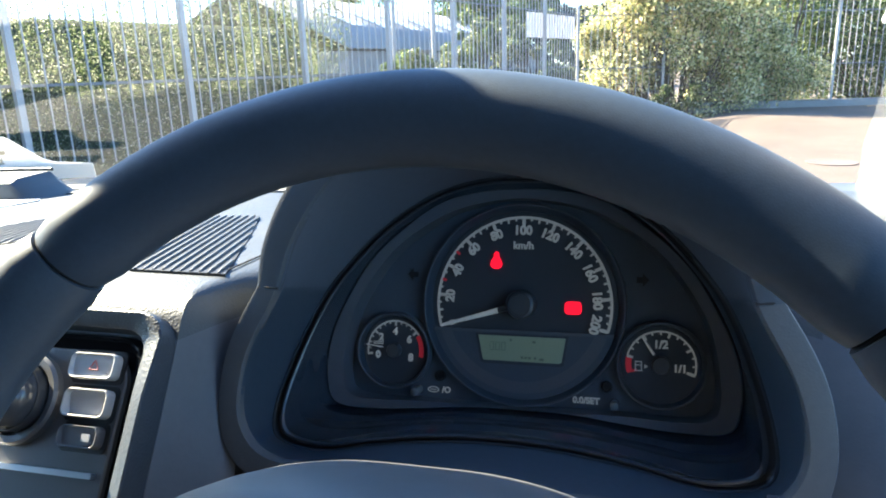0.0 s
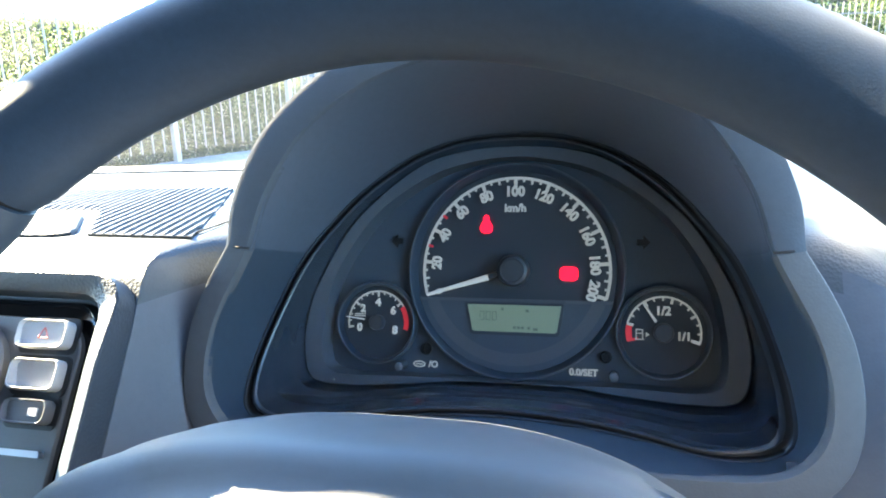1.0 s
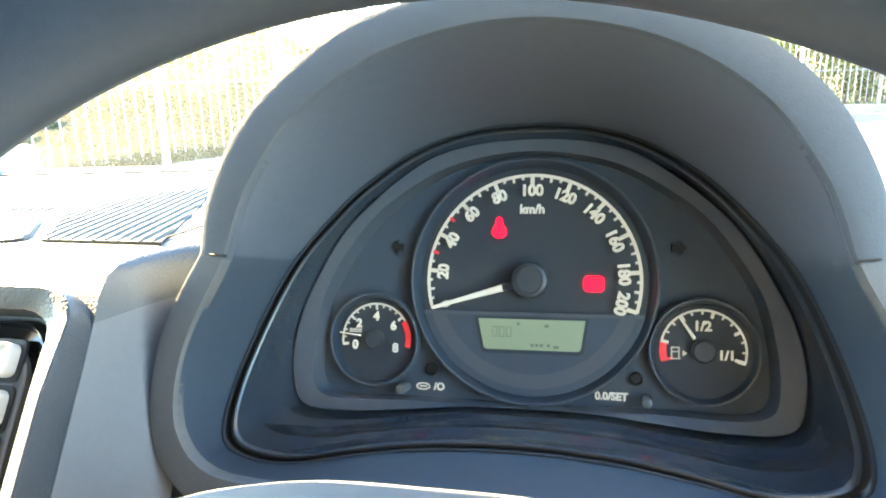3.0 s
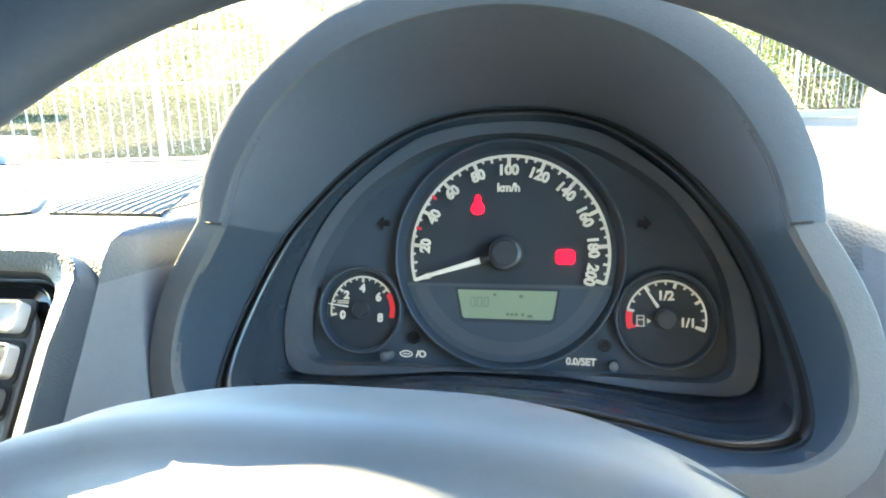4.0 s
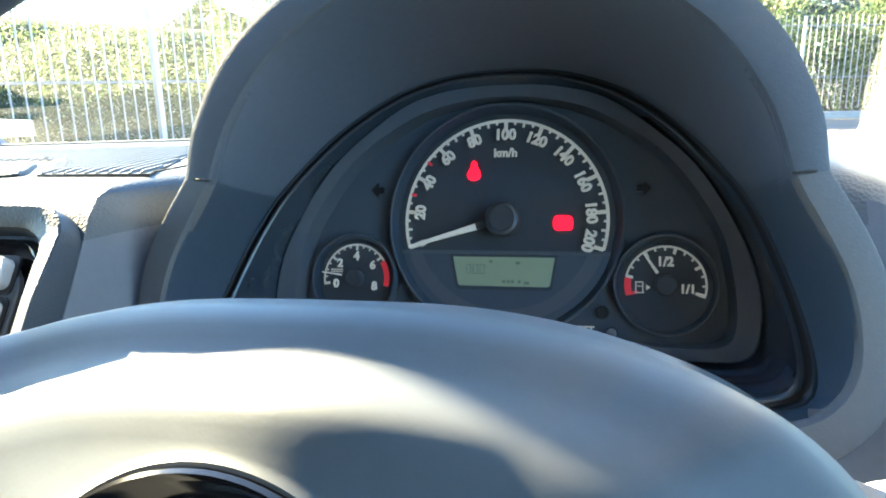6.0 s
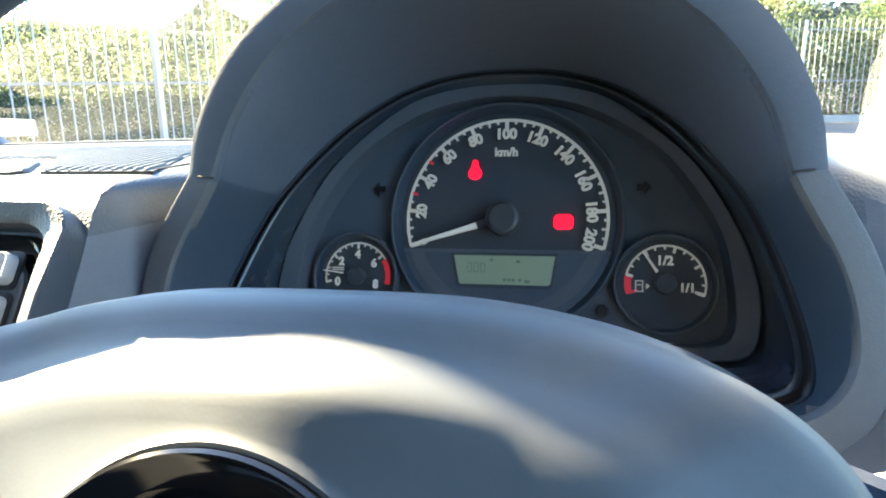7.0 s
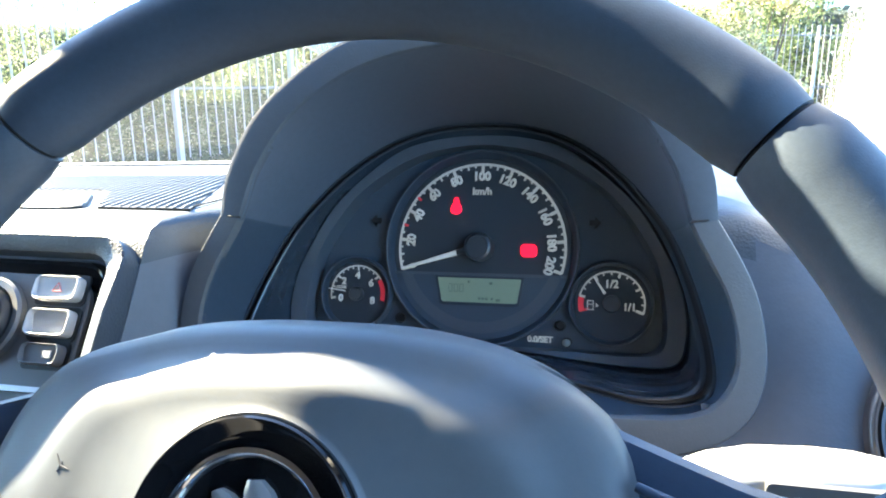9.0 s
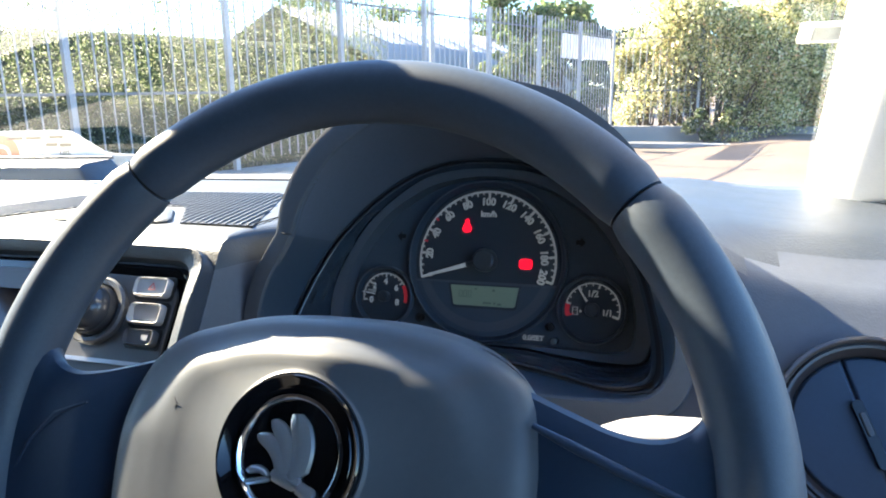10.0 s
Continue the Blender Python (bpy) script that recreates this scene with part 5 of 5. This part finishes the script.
across = WALL_B - WALL_A


def make_wall(name, a, b, h, label, end=None):
    d = b - a
    turn = Matrix.Translation(a) @ Matrix.Rotation(math.atan2(d.y, d.x), 4, "Z")
    bm = bmesh.new()
    n = max(2, int(d.length / 0.6))
    rng = random.Random(5)
    rings = []
    h0 = h
    for i in range(n + 1):
        x = d.length * i / n
        j = rng.uniform(-0.008, 0.008)
        h = h0 + (end - h0) * min(1.0, 2.6 * i / n) if end else h0
        rings.append([(x, -0.10 + j, -0.02), (x, -0.10 + j, h * 0.6), (x, -0.09 + j, h - 0.015), (x, -0.06, h + j * 0.5), (x, 0.10, h + j * 0.5), (x, 0.11, -0.02)])
    loft(bm, rings, True, True, True)
    ob = part(name, bm, CONCRETE, None)
    ob.matrix_world = turn
    return tagged(ob, label, "wall", kind="structure")


make_wall("wall_yard_far", WALL_A, WALL_A + across * 2.6, 0.38, "low stained concrete wall under the steel fence", 0.33)
make_wall("wall_yard_side", P7 + RUN * 9.2, WALL_A, 0.38, "low stained concrete wall under the steel fence")
for k in range(7):
    make_fence_bay("steel_fence", WALL_A + across * (k / 3), WALL_A + across * ((k + 1) / 3), 0.38 - 0.016 * min(k + 0.5, 3), 1.84, 12, "galvanised steel palisade fence bay with pointed pales", "palisade fence bays")

# white board fixed to the last bays of the left run
sb = thing("sign_board", Matrix.Translation(P7 + RUN * 0.03), "plain white board fixed to the fence, half see-through to thin its shadow", "sign")
turn = Matrix.Rotation(math.atan2(RUN.y, RUN.x), 4, "Z")
bm = bmesh.new()
box(bm, 0.0, 1.95, -0.060, -0.045, 1.60, 2.00)
bmesh.ops.transform(bm, matrix=turn, verts=bm.verts)
part("board", bm, SIGN, sb, smooth=False)

# concrete slab and worn patch on the yard
slab = thing("concrete_slab", Matrix.Translation((0.3, 12.75, ground_z(0.3, 12.75))), "flat pale concrete slab beside the wall", "slab")
bm = bmesh.new()
box(bm, -1.5, 1.2, -0.22, 0.22, -0.01, 0.09)
part("slab", bm, CONCRETE, slab, smooth=False)
bevelled(slab.children[0], 0.02)
cover = thing("drain_cover", Matrix.Translation((2.25, 7.8, ground_z(2.25, 7.8) + 0.004)), "worn iron drain cover in the tarmac", "drain cover")
bm = bmesh.new()
turned(bm, 0, 0, [(0.26, 0.0), (0.26, -0.006), (0.23, -0.010), (0.22, -0.006), (0.0001, -0.006)], 28)
bmesh.ops.transform(bm, matrix=pose(0, 0, 0, -90), verts=bm.verts)
part("lid", bm, plain("rusty_iron", (0.17, 0.13, 0.11), 0.8, vary=0.3, scale=20), cover)

# ---- hedge, bush and trees ----
def make_hedge():
    rng = random.Random(11)
    a, b = P7 + RUN * 9.5, P7 + RUN * 4.35
    d = b - a
    along = d.normalized()
    away = Vector((along.y, -along.x, 0))
    if away.y < 0 and away.x > 0:
        away = -away
    away = Vector((-abs(away.x), abs(away.y), 0)).normalized()
    th = thing("hedge", Matrix.Translation(a), "tall clipped green hedge behind the steel fence", "hedge", kind="stuff")
    V, F = [], []

    def place(r):
        u, v = r.random(), r.random()
        h = 2.55 + 0.25 * noise.noise(Vector((u * 9, 0, 3))) + 0.1 * noise.noise(Vector((u * 40, 2, 3)))
        if v < 0.75:
            z = r.random() ** 0.9 * h
            off = 0.25 + 0.28 * noise.noise(Vector((u * 16, z * 1.6, 1))) + abs(r.gauss(0, 0.10))
        else:
            z, off = h + r.gauss(0, 0.06), 0.25 + r.random() * 1.2
        return along * (u * d.length) + away * max(0.06, off) + Vector((0, 0, z)), -away * 0.6 + Vector((0, 0, 0.6))
    leaf_cloud((V, F), rng, place, 220000, 0.0215)
    mesh_part("leaves", V, F, HEDGE, th, "", "stuff")
    # solid core behind the outer leaves, coloured near-black for the shade among the twigs
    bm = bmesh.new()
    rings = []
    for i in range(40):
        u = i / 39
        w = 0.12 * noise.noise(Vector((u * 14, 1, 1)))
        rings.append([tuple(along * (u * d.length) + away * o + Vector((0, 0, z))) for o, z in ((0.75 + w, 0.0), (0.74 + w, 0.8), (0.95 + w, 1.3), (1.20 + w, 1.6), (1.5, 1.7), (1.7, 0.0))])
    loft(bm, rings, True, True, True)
    part("twigs", bm, plain("hedge_core_shade", (0.018, 0.026, 0.010), 0.95, vary=0.5, scale=9), th)


make_hedge()


def make_bush(name, at, rx, ry, h, count, size, material, label, seed, lobes=9):
    rng = random.Random(seed)
    th = thing(name, Matrix.Translation(at), label, "bush")
    blobs = []
    for i in range(lobes):
        blobs.append((Vector((rng.uniform(-rx, rx) * 0.8, rng.uniform(-ry, ry) * 0.6, h * rng.uniform(0.06, 0.84))), rng.uniform(0.20, 0.42) * min(rx, h) * 0.9))
    bm = bmesh.new()
    for c, s in blobs:
        base = Vector((c.x * 0.25, c.y * 0.25, 0))
        mid = (base + c) * 0.5 + Vector((rng.uniform(-0.1, 0.1), rng.uniform(-0.1, 0.1), 0))
        tube(bm, [base, mid, c], [0.03, 0.02, 0.008], 6)
        for _ in range(5):
            e = c + Vector((rng.gauss(0, 1), rng.gauss(0, 1), rng.gauss(0, 0.8))).normalized() * s
            tube(bm, [c, (c + e) / 2, e], [0.009, 0.006, 0.003], 5)
    part("stems", bm, BARK, th, "brown branching stems")
    V, F = [], []

    def place(r):
        c, s = r.choice(blobs)
        w = Vector((r.gauss(0, 1), r.gauss(0, 1), r.gauss(0, 0.9))).normalized()
        k = s * (r.random() ** 0.33) * (0.85 + 0.35 * noise.noise(w * 2.2 + c))
        p = c + w * k
        p.z = max(0.03, p.z)
        return p, w
    leaf_cloud((V, F), rng, place, count, size)
    mesh_part("leaves", V, F, material, th, "", "stuff")
    return th


make_bush("bush", Vector((1.0, 13.9, 0.1)), 1.9, 1.0, 3.2, 52000, 0.064, BUSH, "large sunlit bush with yellowing leaves over the wall", 3, 60)
make_bush("bush", Vector((2.5, 14.3, 0.15)), 1.3, 0.9, 3.3, 34000, 0.064, BUSH, "large sunlit bush with yellowing leaves over the wall", 8, 40)
make_bush("bush", Vector((-0.2, 14.3, 0)), 0.85, 0.7, 2.1, 24000, 0.058, BUSH, "low leafy bush beside the fence corner", 4, 26)
for i, (x, y, h) in enumerate(((-5.6, 17.4, 1.7), (-4.7, 16.6, 2.0), (-4.1, 18.4, 2.9), (-3.3, 17.2, 2.7), (-2.6, 18.8, 3.2), (-2.0, 17.0, 2.6), (-1.3, 18.2, 2.9))):
    make_bush("bush", Vector((x, y, 0)), 0.85, 0.8, h, 12000, 0.065, HEDGE if i % 2 else FAR_LEAF, "green shrub growing behind the steel fence", 40 + i, 22)
make_bush("bush", Vector((1.0, 12.95, 0)), 0.55, 0.35, 0.9, 1800, 0.07, HEDGE, "trailing green growth spilling over the low wall", 6, 6)
make_bush("bush", Vector((5.2, 15.7, 0.1)), 2.5, 0.8, 3.3, 42000, 0.07, FAR_LEAF, "shaded green bushes behind the steel fence", 9, 44)
make_bush("bush", Vector((-2.6, 12.6, 0)), 0.7, 1.1, 1.75, 4200, 0.075, HEDGE, "leafy shrub behind the steel fence", 14, 9)
make_bush("bush", Vector((-3.6, 11.2, 0)), 0.5, 0.9, 1.2, 2500, 0.07, HEDGE, "leafy shrub behind the steel fence", 15, 7)


def make_tree(at, h, spread, count, seed, label="broad green tree beyond the yard"):
    rng = random.Random(seed)
    th = thing("tree", Matrix.Translation(at), label, "tree", "trees beyond the yard")
    bm = bmesh.new()
    tube(bm, [(0, 0, 0), (0.1, 0, h * 0.3), (0.05, 0.1, h * 0.55)], [h * 0.03, h * 0.022, h * 0.012], 9)
    tips = []
    for i in range(9):
        a = i * 2.4
        z0 = h * rng.uniform(0.28, 0.5)
        e = Vector((math.cos(a) * spread * rng.uniform(0.4, 0.8), math.sin(a) * spread * rng.uniform(0.4, 0.8), h * rng.uniform(0.55, 0.9)))
        tube(bm, [(0.08, 0.03, z0), tuple(e * 0.5 + Vector((0, 0, z0 * 0.5 + 0.1))), tuple(e)], [h * 0.012, h * 0.008, h * 0.003], 6)
        tips.append(e)
    tips.append(Vector((0, 0, h * 0.9)))
    part("trunk", bm, BARK, th, "brown tapered trunk with limbs")
    V, F = [], []

    def place(r):
        c = r.choice(tips)
        w = Vector((r.gauss(0, 1), r.gauss(0, 1), r.gauss(0, 0.75))).normalized()
        return c + w * spread * 0.42 * (r.random() ** 0.4) * (0.8 + 0.4 * noise.noise(w * 2 + c)), w
    leaf_cloud((V, F), rng, place, count, 0.22)
    mesh_part("crown", V, F, FAR_LEAF, th, "", "stuff")


make_tree(Vector((-6.2, 29, 0)), 5.6, 2.0, 3500, 21)
make_tree(Vector((-4.6, 31, 0)), 5.0, 1.6, 2600, 22)
make_tree(Vector((-11.5, 42, 0)), 5.8, 2.0, 2600, 23)
make_tree(Vector((-17.5, 44, 0)), 7.0, 2.6, 3000, 24)
make_tree(Vector((-22.5, 40, 0)), 7.5, 2.8, 3000, 25)

# wooded rise far off
WOOD_LEAF = plain("far_wood_leaves", (0.045, 0.062, 0.050), 0.9, vary=0.5, scale=0.5)
wood = thing("distant_wood", Matrix.Translation((0, 90, 0)), "hazy dark green wood on a distant rise", "wood", kind="stuff")
rng = random.Random(31)
V, F = [], []


def wood_place(r):
    x = r.uniform(-60, 60)
    top = 8.8 + 1.2 * noise.noise(Vector((x * 0.09, 0, 0))) + 0.8 * noise.noise(Vector((x * 0.4, 4, 0))) + 0.02 * x + 2.2 * math.exp(-((x + 16.0) / 4.5) ** 2)
    return Vector((x, r.uniform(-4, 4), max(0.3, top * r.random() ** 0.5))), Vector((0, -0.5, 0.5))


leaf_cloud((V, F), rng, wood_place, 26000, 0.9)
mesh_part("leaves", V, F, WOOD_LEAF, wood, "", "stuff")

# low shed whose roof has pale skylight strips
SHEET = plain("grey_roof_sheet", (0.22, 0.22, 0.23), 0.6, vary=0.12, scale=2)
PALE = plain("skylight_sheet", (0.75, 0.77, 0.80), 0.4, vary=0.04, scale=3)
shed = thing("shed", Matrix.Translation((-13.38, 25.99, 0)) @ pose(0, 0, 0, 0, 0, -9.74), "low grey shed with pale skylight strips in its roof", "shed")
RIDGE, FALL, SPAN, LONG = 4.2, 0.4643, 4.9, 21.0     # local x runs down the slope, y along the ridge
bm = bmesh.new()
loft(bm, [[(x, -3.5 + 0.125 * i, RIDGE - FALL * x + (0.035 if i % 2 else 0)) for i in range(197)] for x in (0.0, SPAN)], closed=False)
thicken(part("roof", bm, SHEET, shed, "grey corrugated roof"), 0.05)
bm = bmesh.new()
loft(bm, [[(x, -3.5 + 0.25 * i, RIDGE - FALL * abs(x)) for i in range(99)] for x in (-SPAN, 0.0)], closed=False)
thicken(part("roof", bm, SHEET, shed, "grey corrugated roof"), 0.05)
bm = bmesh.new()
box(bm, -SPAN + 0.2, SPAN - 0.2, -3.3, LONG - 0.2, 0, RIDGE - FALL * SPAN - 0.08)
part("wall", bm, CONCRETE, shed, smooth=False)
for i in range(7):
    y0 = -1.35 + 2.55 * i + 0.9
    q = [(1.35, y0), (2.85, y0 + 0.5), (2.85, y0 + 1.55), (1.35, y0 + 1.05)]
    lo = [(a, b, RIDGE - FALL * a + 0.045) for a, b in q]
    bm = bmesh.new()
    loft(bm, [lo, [(a, b, c + 0.03) for a, b, c in lo]], True, True, True)
    part("skylight", bm, PALE, shed, "pale skylight strip", smooth=False)

# lamp posts and an upright pole beyond the fence
for x, y, h in ((-4.9, 17.2, 6.0), (-6.6, 19.0, 5.0)):
    t = thing("steel_pole", Matrix.Translation((x, y, 0)), "tall grey steel pole beyond the fence", "pole", "steel poles")
    bm = bmesh.new()
    tube(bm, [(0, 0, 0), (0, 0, h * 0.5), (0, 0, h)], [0.07, 0.06, 0.05], 10)
    part("shaft", bm, GALV, t)
    bm = bmesh.new()
    turned(bm, 0, 0, [(0.12, 0.0), (0.12, -0.03), (0.08, -0.05)], 14)
    bmesh.ops.transform(bm, matrix=pose(0, 0, 0, -90), verts=bm.verts)
    part("base_collar", bm, GALV, t)
